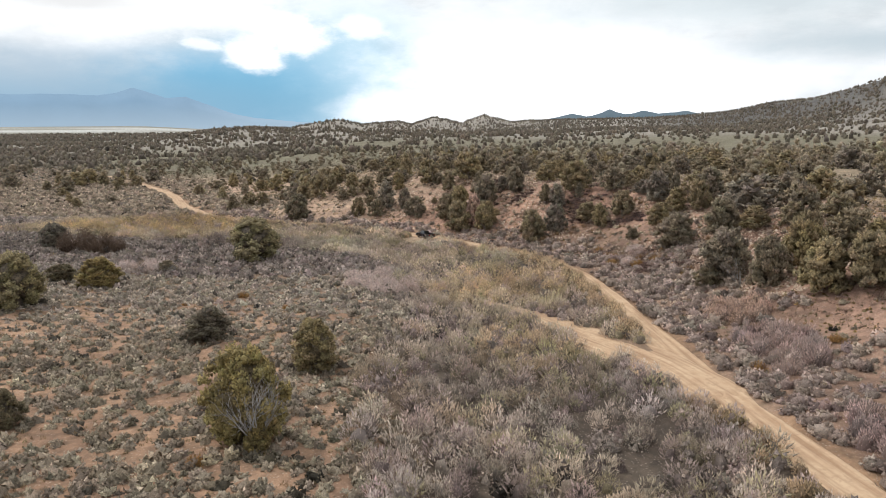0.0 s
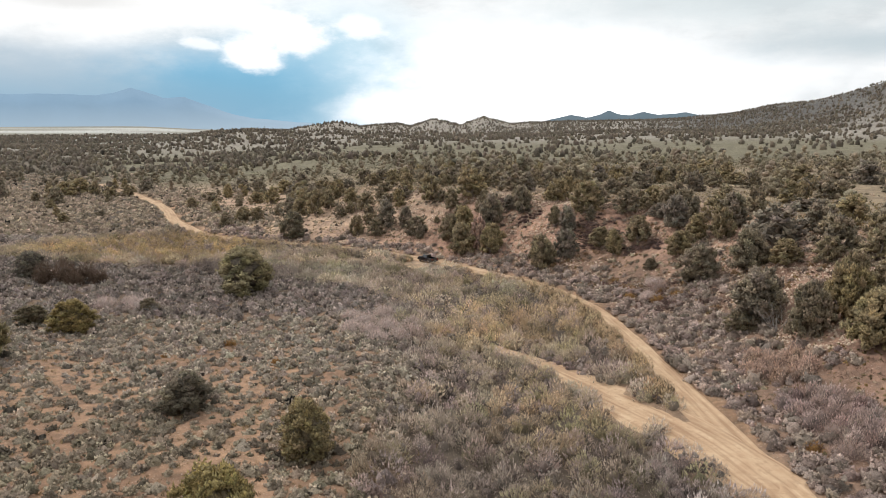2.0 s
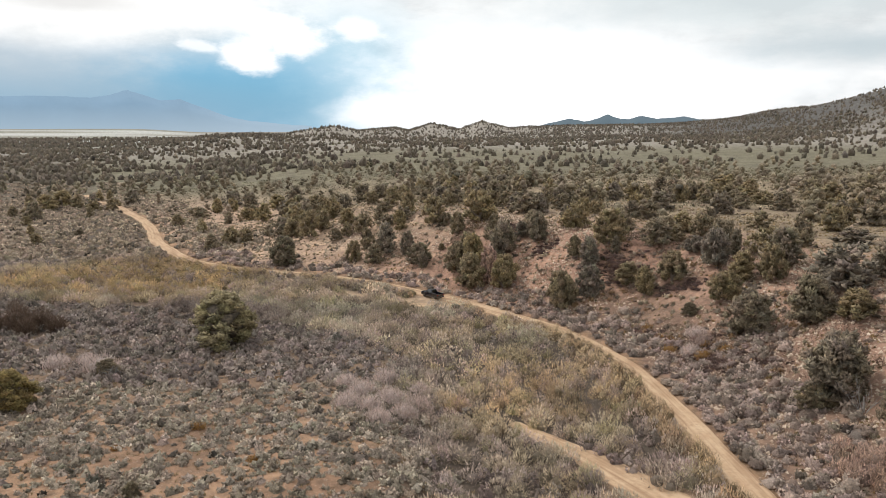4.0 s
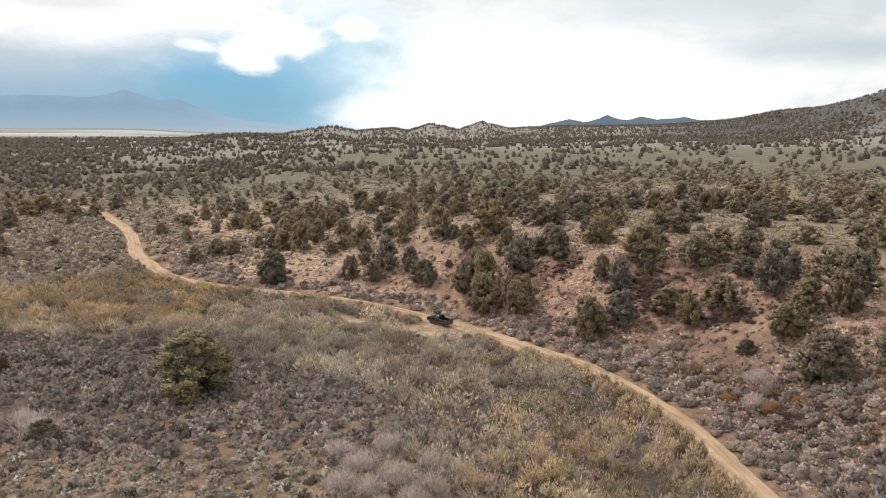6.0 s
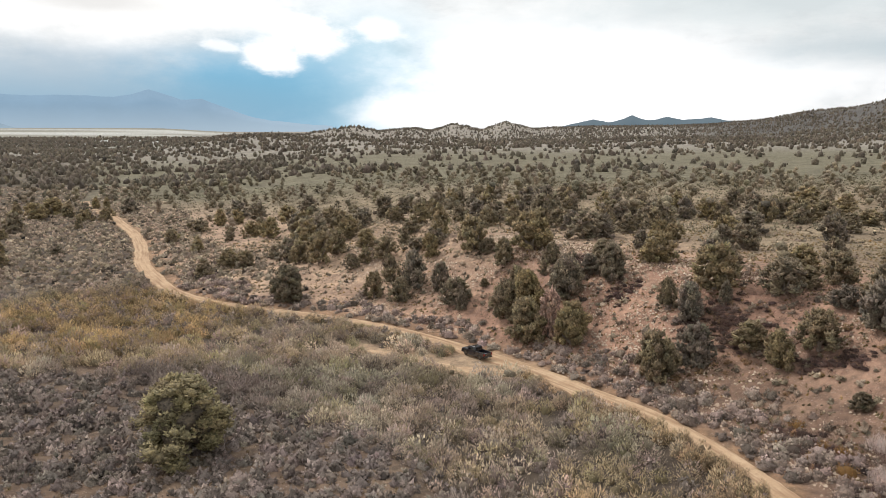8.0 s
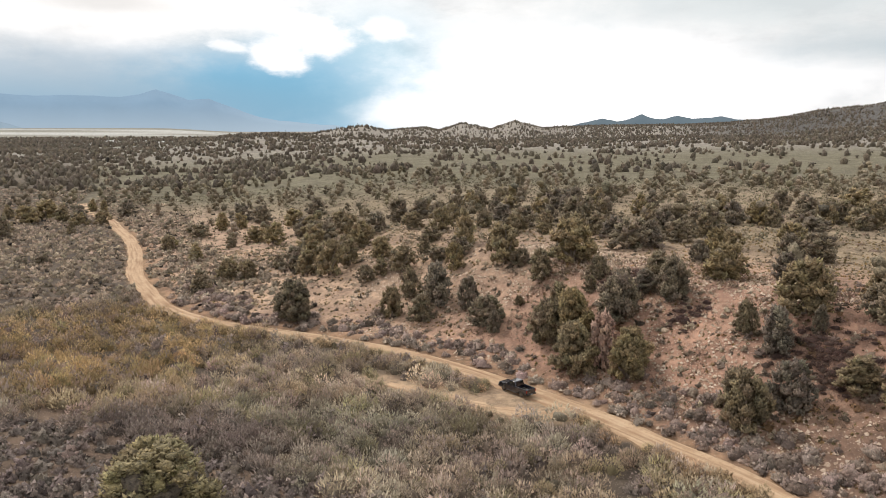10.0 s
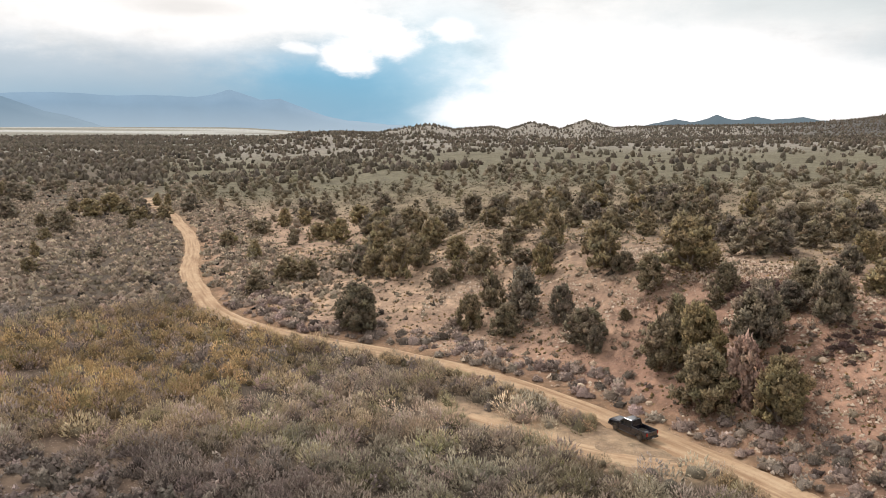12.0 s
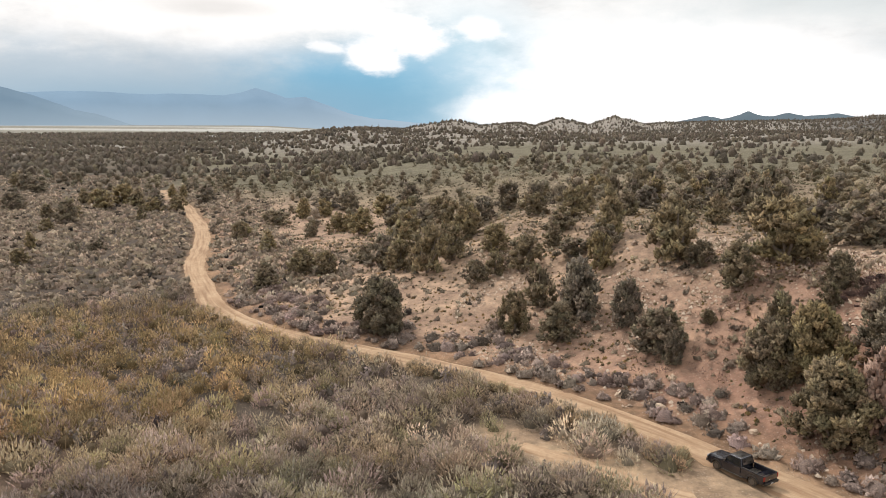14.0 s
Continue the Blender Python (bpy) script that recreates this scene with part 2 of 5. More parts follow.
def soil_material():
    """Bare earth: zone colours, patches of litter, gravel specks and a crumbly surface."""
    m, nt, b = material("dry_soil", 0.95)
    big, mid, fine = noise_node(nt, 0.12, 5), noise_node(nt, 0.9, 5, 0.65), noise_node(nt, 7.0, 3, 0.7)
    c = mixed(nt, ranged(nt, mid, 0.35, 0.65), tinted(nt), mixed(nt, 1.0, tinted(nt), (0.58, 0.60, 0.62), "MULTIPLY"))
    c = mixed(nt, ranged(nt, big, 0.60, 0.42, 0.0, 0.8), c, mixed(nt, 1.0, c, (0.62, 0.60, 0.62), "MULTIPLY"))
    c = mixed(nt, ranged(nt, fine, 0.60, 0.72, 0.0, 0.6), c, mixed(nt, 1.0, c, (1.45, 1.42, 1.40), "MULTIPLY"))
    c = mixed(nt, ranged(nt, fine, 0.40, 0.30, 0.0, 0.6), c, mixed(nt, 1.0, c, (0.55, 0.55, 0.55), "MULTIPLY"))
    stone = nt.nodes.new("ShaderNodeTexVoronoi")
    stone.inputs["Scale"].default_value = 4.2
    nt.links.new(nt.nodes.new("ShaderNodeTexCoord").outputs["Object"], stone.inputs["Vector"])
    pebble = nt.nodes.new("ShaderNodeMath")
    pebble.operation = "MULTIPLY"
    nt.links.new(ranged(nt, stone.outputs["Distance"], 0.38, 0.22), pebble.inputs[0])
    lot = nt.nodes.new("ShaderNodeSeparateColor")
    nt.links.new(stone.outputs["Color"], lot.inputs[0])
    nt.links.new(ranged(nt, lot.outputs[0], 0.40, 1.0, 0.0, 0.7), pebble.inputs[1])
    mat = nt.nodes.new("ShaderNodeTexVoronoi")
    mat.inputs["Scale"].default_value = 0.75
    nt.links.new(nt.nodes.new("ShaderNodeTexCoord").outputs["Object"], mat.inputs["Vector"])
    tuft = nt.nodes.new("ShaderNodeMath")
    tuft.operation = "MULTIPLY"
    pick = nt.nodes.new("ShaderNodeSeparateColor")
    nt.links.new(mat.outputs["Color"], pick.inputs[0])
    nt.links.new(ranged(nt, mat.outputs["Distance"], 0.50, 0.22), tuft.inputs[0])
    nt.links.new(ranged(nt, pick.outputs[1], 0.35, 0.8, 0.0, 0.45), tuft.inputs[1])
    c = mixed(nt, tuft.outputs[0], c, mixed(nt, 1.0, c, (0.50, 0.55, 0.55), "MULTIPLY"))
    c = mixed(nt, pebble.outputs[0], c, mixed(nt, 0.35, (0.54, 0.44, 0.36), c))
    nt.links.new(c, b.inputs["Base Color"])
    relief(nt, b, fine, 0.7, 0.12)
    return m


def road_material():
    """Pale sandy two-track with darker rut streaks along its run."""
    m, nt, b = material("sandy_road", 0.95)
    mid, fine = noise_node(nt, 0.5, 5, 0.65), noise_node(nt, 5.0, 4, 0.7)
    u = nt.nodes.new("ShaderNodeAttribute")
    u.attribute_name = "lane"
    lane = nt.nodes.new("ShaderNodeSeparateXYZ")
    nt.links.new(u.outputs["Vector"], lane.inputs[0])
    streak = nt.nodes.new("ShaderNodeTexNoise")
    streak.inputs["Scale"].default_value, streak.inputs["Detail"].default_value = 1.0, 5.0
    mp = nt.nodes.new("ShaderNodeMapping")
    mp.inputs["Scale"].default_value = (0.09, 1.5, 1.0)
    nt.links.new(u.outputs["Vector"], mp.inputs[0])
    nt.links.new(mp.outputs[0], streak.inputs["Vector"])
    c = mixed(nt, ranged(nt, mid, 0.35, 0.65), (0.52, 0.375, 0.245), (0.44, 0.295, 0.185))
    c = mixed(nt, ranged(nt, streak.outputs[0], 0.47, 0.64, 0.0, 0.7), c, (0.26, 0.155, 0.092))
    c = mixed(nt, ranged(nt, streak.outputs[0], 0.44, 0.30, 0.0, 0.5), c, (0.60, 0.455, 0.315))
    c = mixed(nt, ranged(nt, fine, 0.58, 0.75, 0.0, 0.5), c, (0.55, 0.43, 0.31))
    lumps = noise_node(nt, 1.7, 4, 0.7)
    c = mixed(nt, ranged(nt, lumps, 0.52, 0.66, 0.0, 0.55), c, (0.33, 0.215, 0.135))
    nt.links.new(c, b.inputs["Base Color"])
    relief(nt, b, lumps, 0.7, 0.16)
    return m


def leaf_material(name, dark, light, spread=0.5, rough=0.8, through=0.25, grain=7.0, speckle=1.0, streak=1.0):
    """Foliage or twigs: per-plant tint, per-sprig variation, some light let through."""
    m, nt, b = material(name, rough)
    c = mixed(nt, island(nt), dark, light)
    c = mixed(nt, ranged(nt, noise_node(nt, 1.3, 3), 0.3, 0.7, 0.0, spread), c, mixed(nt, 1.0, c, (0.62, 0.66, 0.62), "MULTIPLY"))
    c = mixed(nt, 1.0, c, tinted(nt), "MULTIPLY")
    fine = noise_node(nt, grain, 3, 0.75)
    if streak < 1.0:
        along = nt.nodes.new("ShaderNodeMapping")
        along.inputs["Scale"].default_value = (1.0, 1.0, streak)
        nt.links.new(nt.nodes.new("ShaderNodeTexCoord").outputs["Object"], along.inputs[0])
        nt.links.new(along.outputs[0], fine.node.inputs["Vector"])
    c = mixed(nt, ranged(nt, fine, 0.52, 0.68, 0.0, speckle), c, mixed(nt, 1.0, c, (1.55, 1.5, 1.42), "MULTIPLY"))
    c = mixed(nt, ranged(nt, fine, 0.50, 0.36, 0.0, speckle), c, mixed(nt, 1.0, c, (0.42, 0.42, 0.42), "MULTIPLY"))
    relief(nt, b, fine, 1.0, 0.8 / grain)
    nt.links.new(c, b.inputs["Base Color"])
    if through:
        t = nt.nodes.new("ShaderNodeBsdfTranslucent")
        nt.links.new(c, t.inputs[0])
        mix = nt.nodes.new("ShaderNodeMixShader")
        mix.inputs[0].default_value = through
        nt.links.new(b.outputs[0], mix.inputs[1])
        nt.links.new(t.outputs[0], mix.inputs[2])
        nt.links.new(mix.outputs[0], nt.nodes["Material Output"].inputs[0])
    return m


def juniper_material():
    m, nt, b = material("juniper_foliage", 0.75)
    info = nt.nodes.new("ShaderNodeObjectInfo")
    hue = mixed(nt, info.outputs["Random"], (0.232, 0.193, 0.150), (0.305, 0.234, 0.122))
    c = mixed(nt, island(nt), hue, mixed(nt, 1.0, hue, (1.38, 1.35, 1.28), "MULTIPLY"))
    c = mixed(nt, ranged(nt, noise_node(nt, 3.5, 4), 0.35, 0.65), c, mixed(nt, 1.0, c, (0.60, 0.62, 0.68), "MULTIPLY"))
    c = mixed(nt, 1.0, c, tinted(nt), "MULTIPLY")
    fine = noise_node(nt, 24.0, 3, 0.75)
    c = mixed(nt, ranged(nt, fine, 0.52, 0.68), c, mixed(nt, 1.0, c, (1.5, 1.45, 1.35), "MULTIPLY"))
    c = mixed(nt, ranged(nt, fine, 0.50, 0.36), c, mixed(nt, 1.0, c, (0.40, 0.40, 0.42), "MULTIPLY"))
    relief(nt, b, fine, 1.0, 0.2)
    nt.links.new(c, b.inputs["Base Color"])
    return m


def bark_material(name, a, bcol):
    m, nt, b = material(name, 0.95)
    n = noise_node(nt, 6.0, 5, 0.7)
    nt.links.new(mixed(nt, ranged(nt, n, 0.35, 0.65), a, bcol), b.inputs["Base Color"])
    relief(nt, b, n, 0.6, 0.03)
    return m


def rock_material():
    m, nt, b = material("weathered_rock", 0.9)
    n = noise_node(nt, 3.0, 5, 0.7)
    c = mixed(nt, island(nt), (0.33, 0.25, 0.19), (0.58, 0.50, 0.42))
    c = mixed(nt, ranged(nt, n, 0.35, 0.65), c, mixed(nt, 1.0, c, (0.65, 0.60, 0.56), "MULTIPLY"))
    nt.links.new(mixed(nt, 1.0, c, tinted(nt), "MULTIPLY"), b.inputs["Base Color"])
    relief(nt, b, n, 0.5, 0.05)
    return m


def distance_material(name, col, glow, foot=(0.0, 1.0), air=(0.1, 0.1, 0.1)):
    """Far country: kilometres of blue haze painted as a glowing colour, paler below."""
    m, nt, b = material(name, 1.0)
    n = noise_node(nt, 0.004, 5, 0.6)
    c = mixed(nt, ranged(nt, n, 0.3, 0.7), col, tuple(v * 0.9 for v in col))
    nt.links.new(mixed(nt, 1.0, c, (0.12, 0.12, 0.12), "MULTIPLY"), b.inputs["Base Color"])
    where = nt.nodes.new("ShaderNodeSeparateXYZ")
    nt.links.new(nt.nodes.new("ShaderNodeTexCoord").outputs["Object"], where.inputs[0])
    # painted haze: the glow fades to the air colour towards the foot
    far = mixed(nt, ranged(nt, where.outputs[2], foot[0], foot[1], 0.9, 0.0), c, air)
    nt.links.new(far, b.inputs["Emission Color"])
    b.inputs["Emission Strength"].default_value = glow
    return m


def plain_material(name, col, rough, metal=0.0, coat=0.0, spec=0.5, grime=0.15):
    m, nt, b = material(name, rough)
    n = noise_node(nt, 9.0, 4)
    nt.links.new(mixed(nt, ranged(nt, n, 0.4, 0.7, 0.0, grime), col, (0.30, 0.22, 0.15)), b.inputs["Base Color"])
    b.inputs["Metallic"].default_value, b.inputs["Coat Weight"].default_value, b.inputs["Specular IOR Level"].default_value = metal, coat, spec
    return m


SOIL, SANDY = soil_material(), road_material()
SAGE = leaf_material("sagebrush_leaves", (0.253, 0.219, 0.190), (0.475, 0.418, 0.372), 0.3, 0.85, 0.1, 9.0, 0.7)
TWIGS = leaf_material("dry_brush_twigs", (0.450, 0.388, 0.332), (0.540, 0.470, 0.404), 0.35, 0.85, 0.2, 14.0, 0.45, 0.35)
GRASS = leaf_material("bunch_grass", (0.26, 0.195, 0.12), (0.46, 0.365, 0.24))
WOODS = leaf_material("far_juniper_foliage", (0.150, 0.129, 0.097), (0.230, 0.189, 0.132), through=0.0, grain=2.2)
JUNIPER = juniper_material()
BARK = bark_material("shaggy_bark", (0.17, 0.13, 0.10), (0.30, 0.25, 0.21))
DEADWOOD = bark_material("bleached_deadwood", (0.26, 0.24, 0.225), (0.44, 0.42, 0.40))
ROCK = rock_material()
RUSTY = leaf_material("rusty_dead_foliage", (0.34, 0.215, 0.170), (0.52, 0.36, 0.29), 0.3, 0.85, 0.0)

# ---- building helpers ----
def mesh_of(name, verts, tris, mat, tint=None, smooth_faces=False):
    me = bpy.data.meshes.new(name)
    verts, tris = np.asarray(verts, np.float32), np.asarray(tris, np.int32)
    n = tris.shape[1]
    me.vertices.add(len(verts))
    me.vertices.foreach_set("co", verts.ravel())
    me.loops.add(tris.size)
    me.loops.foreach_set("vertex_index", tris.ravel())
    me.polygons.add(len(tris))
    me.polygons.foreach_set("loop_start", np.arange(0, tris.size, n, dtype=np.int32))
    me.update(calc_edges=True)
    if smooth_faces:
        me.polygons.foreach_set("use_smooth", np.ones(len(tris), bool))
    if tint is not None:
        c = np.ones((len(verts), 4), np.float32)
        c[:, :3] = tint
        me.attributes.new("tint", "FLOAT_COLOR", "POINT").data.foreach_set("color", c.ravel())
    me.materials.append(mat)
    return me


def part(name, me, parent, label=""):
    ob = new(name, me)
    ob.parent = parent
    return tagged(ob, label)


def strip(line, offsets, heights, mat, name, label, ragged=0.4, seed=1, end=1.0):
    """A road bed: a cross-section carried along a line."""
    p = curve_points(line, 0.8)
    d = np.gradient(p, axis=0)
    d /= np.linalg.norm(d, axis=1)[:, None]
    nrm = np.stack([d[:, 1], -d[:, 0]], 1)
    run = np.r_[0, np.cumsum(np.linalg.norm(np.diff(p, axis=0), axis=1))]
    off = np.array(offsets)[None, :] * (1 + ragged * 0.5 * fractal(run[:, None] + np.sign(offsets)[None, :] * 50, 0 * run[:, None], 6, seed))
    off = off * np.interp(run, [0, 0.35 * run[-1], run[-1]], [1.0, 1.0, end])[:, None]
    x, y = p[:, :1] + nrm[:, :1] * off, p[:, 1:] + nrm[:, 1:] * off
    base = ground_z(p[:, 0], p[:, 1])
    k = np.ones(9) / 9
    base = np.convolve(np.pad(base, 4, mode="edge"), k, "valid")[:, None]
    z = base + np.array(heights)[None, :] + 0.05 * fractal(x, y, 2.2, seed + 4) * (np.abs(off) < 0.9 * max(offsets))
    z = z - 0.5 * (1 - smooth(0.0, 2.5, np.minimum(run, run[-1] - run)))[:, None]
    m, n = x.shape
    i = (np.arange(m - 1)[:, None] * n + np.arange(n - 1)[None, :]).ravel()
    me = mesh_of(name, np.stack([x, y, z], -1).reshape(-1, 3), np.stack([i, i + 1, i + n + 1, i + n], 1), mat, smooth_faces=True)
    lane = np.stack([np.broadcast_to(run[:, None], x.shape), off, 0 * x], -1).astype(np.float32)
    me.attributes.new("lane", "FLOAT_VECTOR", "POINT").data.foreach_set("vector", lane.ravel())
    return tagged(new(name, me), label, "road", kind="structure")


def sheet_axis(lo, hi, step, far_lo, far_hi, growth):
    mid = list(np.arange(lo, hi + step, step))
    up, down, s = [mid[-1]], [mid[0]], step
    while up[-1] < far_hi:
        s *= growth
        up.append(up[-1] + s)
    s = step
    while down[-1] > far_lo:
        s *= growth
        down.append(down[-1] - s)
    return np.array(down[:0:-1] + mid + up[1:])


def zone_colour(x, y):
    """Soil colour by place: red terrace, grey wash, pinkish slope, pale plateau, plain."""
    s, yr, _ = from_line(ROAD, x, y)
    r, az = np.hypot(x, y), np.degrees(np.arctan2(x, np.maximum(y, 1.0)))
    lay = lambda c, w, to: c * (1 - w[..., None]) + np.array(to) * w[..., None]
    c = np.broadcast_to(np.array((0.420, 0.262, 0.165)), (*x.shape, 3))
    c = lay(c, smooth(98, 150, y) * (s < 0), (0.215, 0.152, 0.108))
    c = lay(c, smooth(200, 250, y) * (s < 0), (0.265, 0.205, 0.145))
    c = lay(c, smooth(370, 450, y) * (s < 0), (0.185, 0.150, 0.108))
    # wash litter, its colour darkened further to stand for shade between shrubs
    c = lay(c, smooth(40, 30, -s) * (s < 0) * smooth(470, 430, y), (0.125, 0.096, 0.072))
    c = lay(c, smooth(3.2, 2.0, np.abs(s)) * smooth(468, 450, y), (0.377, 0.238, 0.139))
    near = np.abs(from_line(SPUR_NEAR, x, y)[0])
    c = lay(c, smooth(6, 3, near) * smooth(108, 94, y), (0.42, 0.285, 0.185))
    c = lay(c, np.maximum(smooth(5, 2.5, np.abs(from_line(SPUR_FAR, x, y)[0])), smooth(7, 5, np.hypot(x - 6.5, y - 182.3))), (0.54, 0.385, 0.25))
    c = lay(c, (s > 0) * smooth(4, 9, s), (0.545, 0.328, 0.228))
    c = lay(c, (s > 0) * smooth(4, 9, s) * smooth(195, 235, y), (0.590, 0.408, 0.282))
    c = lay(c, (s > 3) * smooth(44, 30, s) * smooth(190, 150, y), (0.465, 0.288, 0.204))
    c = lay(c, (s > 3) * smooth(26, 12, s) * smooth(178, 158, y), (0.320, 0.206, 0.144))
    c = lay(c, (s > 0) * smooth(30, 75, s + 12 * fractal(x, y, 25, 41)), (0.370, 0.282, 0.184))
    c = lay(c, smooth(330, 480, y) * (s > 0), (0.235, 0.210, 0.138))
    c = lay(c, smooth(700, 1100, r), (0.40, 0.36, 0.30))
    c = lay(c, smooth(1000, 1500, r) * smooth(15, 24, az), (0.150, 0.142, 0.132))
    band = smooth(-0.08, 0.12, fractal(x * 0.15, y, 330, 45, 3))
    c = lay(c, smooth(900, 1500, r) * smooth(-11, -17, az), (0.36, 0.345, 0.28))
    return lay(c, smooth(1400, 1900, r) * smooth(-11, -17, az) * band, (0.68, 0.68, 0.63))


def build_ground():
    gx = sheet_axis(-112, 108, 1.8, -5200, 5200, 1.07)
    gy = sheet_axis(28, 330, 1.8, -900, 5300, 1.055)
    x, y = np.meshgrid(gx, gy)
    z = ground_z(x, y)
    s = np.abs(from_line(ROAD, x, y)[0])
    z = z - 0.32 * (1 - smooth(1.7, 2.7, s))
    m, n = x.shape
    i = (np.arange(m - 1)[:, None] * n + np.arange(n - 1)[None, :]).ravel()
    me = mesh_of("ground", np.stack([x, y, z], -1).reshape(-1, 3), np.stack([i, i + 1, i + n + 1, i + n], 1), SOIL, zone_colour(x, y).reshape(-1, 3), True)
    tagged(new("ground", me), "dry reddish desert ground with scattered brush, rising to low hills", "ground", kind="structure")


build_ground()
strip(ROAD[:-2], (-2.3, -1.9, -1.5, -1.15, -0.85, -0.45, 0, 0.45, 0.85, 1.15, 1.5, 1.9, 2.3), (-0.34, 0.02, 0.05, -0.01, -0.07, 0.0, 0.05, 0.0, -0.07, -0.01, 0.05, 0.03, -0.34),
      SANDY, "road", "sandy rutted dirt road winding through brush", seed=3)
strip(SPUR_NEAR, (-4.2, -2.9, -1.4, 0, 1.8, 3.6, 5.0), (-0.25, 0.08, 0.06, 0.11, 0.06, 0.08, -0.25), SANDY, "road_spur", "bare sandy track branching from the dirt road", 0.6, 5, 0.2)
strip(SPUR_FAR, (-1.9, -1.4, -0.8, 0, 0.8, 1.4, 1.9), (-0.25, 0.08, 0.06, 0.11, 0.06, 0.08, -0.25), SANDY, "road_spur", "bare sandy pull-off beside the dirt road", 0.6, 7, 0.45)


def ridge(name, label, az0, az1, dist, profile, mat, seed, depth=160.0, base=-30.0):
    """A far range: a crest line over azimuth, falling to its foot in front and behind."""
    az = np.linspace(az0, az1, 160)
    top = np.interp(az, [p[0] for p in profile], [p[1] for p in profile]) + 14 * fractal(az, az * 0, 2.4, seed, 5)
    rows = []
    for k, (f, dr) in enumerate(((0.0, -depth), (0.35, -depth * 0.6), (0.7, -depth * 0.28), (1.0, 0.0), (0.6, depth * 0.4), (0.0, depth))):
        rr = dist + dr + 0 * az
        rows.append(np.stack([rr * np.sin(np.radians(az)), rr * np.cos(np.radians(az)), base + (top - base) * f], 1))
    v = np.concatenate(rows)
    i = (np.arange(5)[:, None] * 160 + np.arange(159)[None, :]).ravel()
    me = mesh_of(name, v, np.stack([i, i + 1, i + 161, i + 160], 1), mat, smooth_faces=True)
    tagged(new(name, me), label, "mountain", kind="structure")


# these ranges glow by themselves; their blue haze sits in the material
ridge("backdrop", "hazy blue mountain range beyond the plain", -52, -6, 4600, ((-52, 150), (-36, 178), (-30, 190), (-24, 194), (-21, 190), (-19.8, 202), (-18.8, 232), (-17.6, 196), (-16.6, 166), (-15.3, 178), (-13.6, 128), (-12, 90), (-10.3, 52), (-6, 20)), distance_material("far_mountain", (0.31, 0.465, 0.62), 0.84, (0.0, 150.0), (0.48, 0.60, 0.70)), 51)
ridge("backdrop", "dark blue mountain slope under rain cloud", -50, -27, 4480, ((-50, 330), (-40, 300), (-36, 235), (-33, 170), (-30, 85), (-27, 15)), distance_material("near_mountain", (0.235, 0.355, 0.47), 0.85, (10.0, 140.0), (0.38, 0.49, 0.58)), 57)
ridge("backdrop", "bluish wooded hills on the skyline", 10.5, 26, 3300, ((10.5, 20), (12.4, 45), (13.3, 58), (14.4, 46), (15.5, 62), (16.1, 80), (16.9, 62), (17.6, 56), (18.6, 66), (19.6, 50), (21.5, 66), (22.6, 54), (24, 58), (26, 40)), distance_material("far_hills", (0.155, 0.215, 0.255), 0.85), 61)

# ---- plants ----
ICO = np.array([(0, 0, 1), *((0.894 * math.cos(a), 0.894 * math.sin(a), 0.447) for a in np.arange(5) * 2 * math.pi / 5),
                *((0.894 * math.cos(a), 0.894 * math.sin(a), -0.447) for a in (np.arange(5) + 0.5) * 2 * math.pi / 5), (0, 0, -1)])
ICO_F = np.array([(0, 1 + k, 1 + (k + 1) % 5) for k in range(5)] + [(1 + k, 6 + k, 1 + (k + 1) % 5) for k in range(5)]
                 + [(1 + (k + 1) % 5, 6 + k, 6 + (k + 1) % 5) for k in range(5)] + [(11, 6 + (k + 1) % 5, 6 + k) for k in range(5)])


def unit(v):
    return v / np.maximum(np.linalg.norm(v, axis=-1, keepdims=True), 1e-9)


def sprigs(rng, c, r, h, k, length, width, upright, shell=0.35, squat=0.0, leaders=0):
    """k pointed sprigs on each of many low domes (centre c, radius r, height h). Returns triangles as (n * k, 3, 3)."""
    n = len(c)
    d = rng.normal(size=(n, k, 3))
    d[..., 2] = np.abs(d[..., 2]) * 0.9 - squat
    d = unit(d)
    if leaders:
        lead = d[:, :leaders]
        d = unit(np.take_along_axis(lead, np.broadcast_to((np.arange(k) % leaders)[None, :, None], (n, k, 3)), 1) + 0.22 * rng.normal(size=(n, k, 3)))
        d[..., 2] = np.abs(d[..., 2])
    u = shell + (1 - shell) * rng.random((n, k, 1))
    scale = np.stack([r, r, h], -1)[:, None, :]
    p = c[:, None, :] + d * u * scale * np.array([1, 1, 0.8])
    axis = unit(d * (1 - upright) + np.array([0, 0, upright]) + 0.35 * rng.normal(size=(n, k, 3)))
    side = unit(np.cross(axis, rng.normal(size=(n, k, 3))))
    ln = (length[:, None] * rng.uniform(0.6, 1.3, (n, k)))[..., None]
    wd = (width[:, None] * rng.uniform(0.6, 1.3, (n, k)))[..., None]
    return np.stack([p - side * wd * 0.5 - axis * ln * 0.35, p + side * wd * 0.5 - axis * ln * 0.35, p + axis * ln * 0.65], 2).reshape(-1, 3, 3)


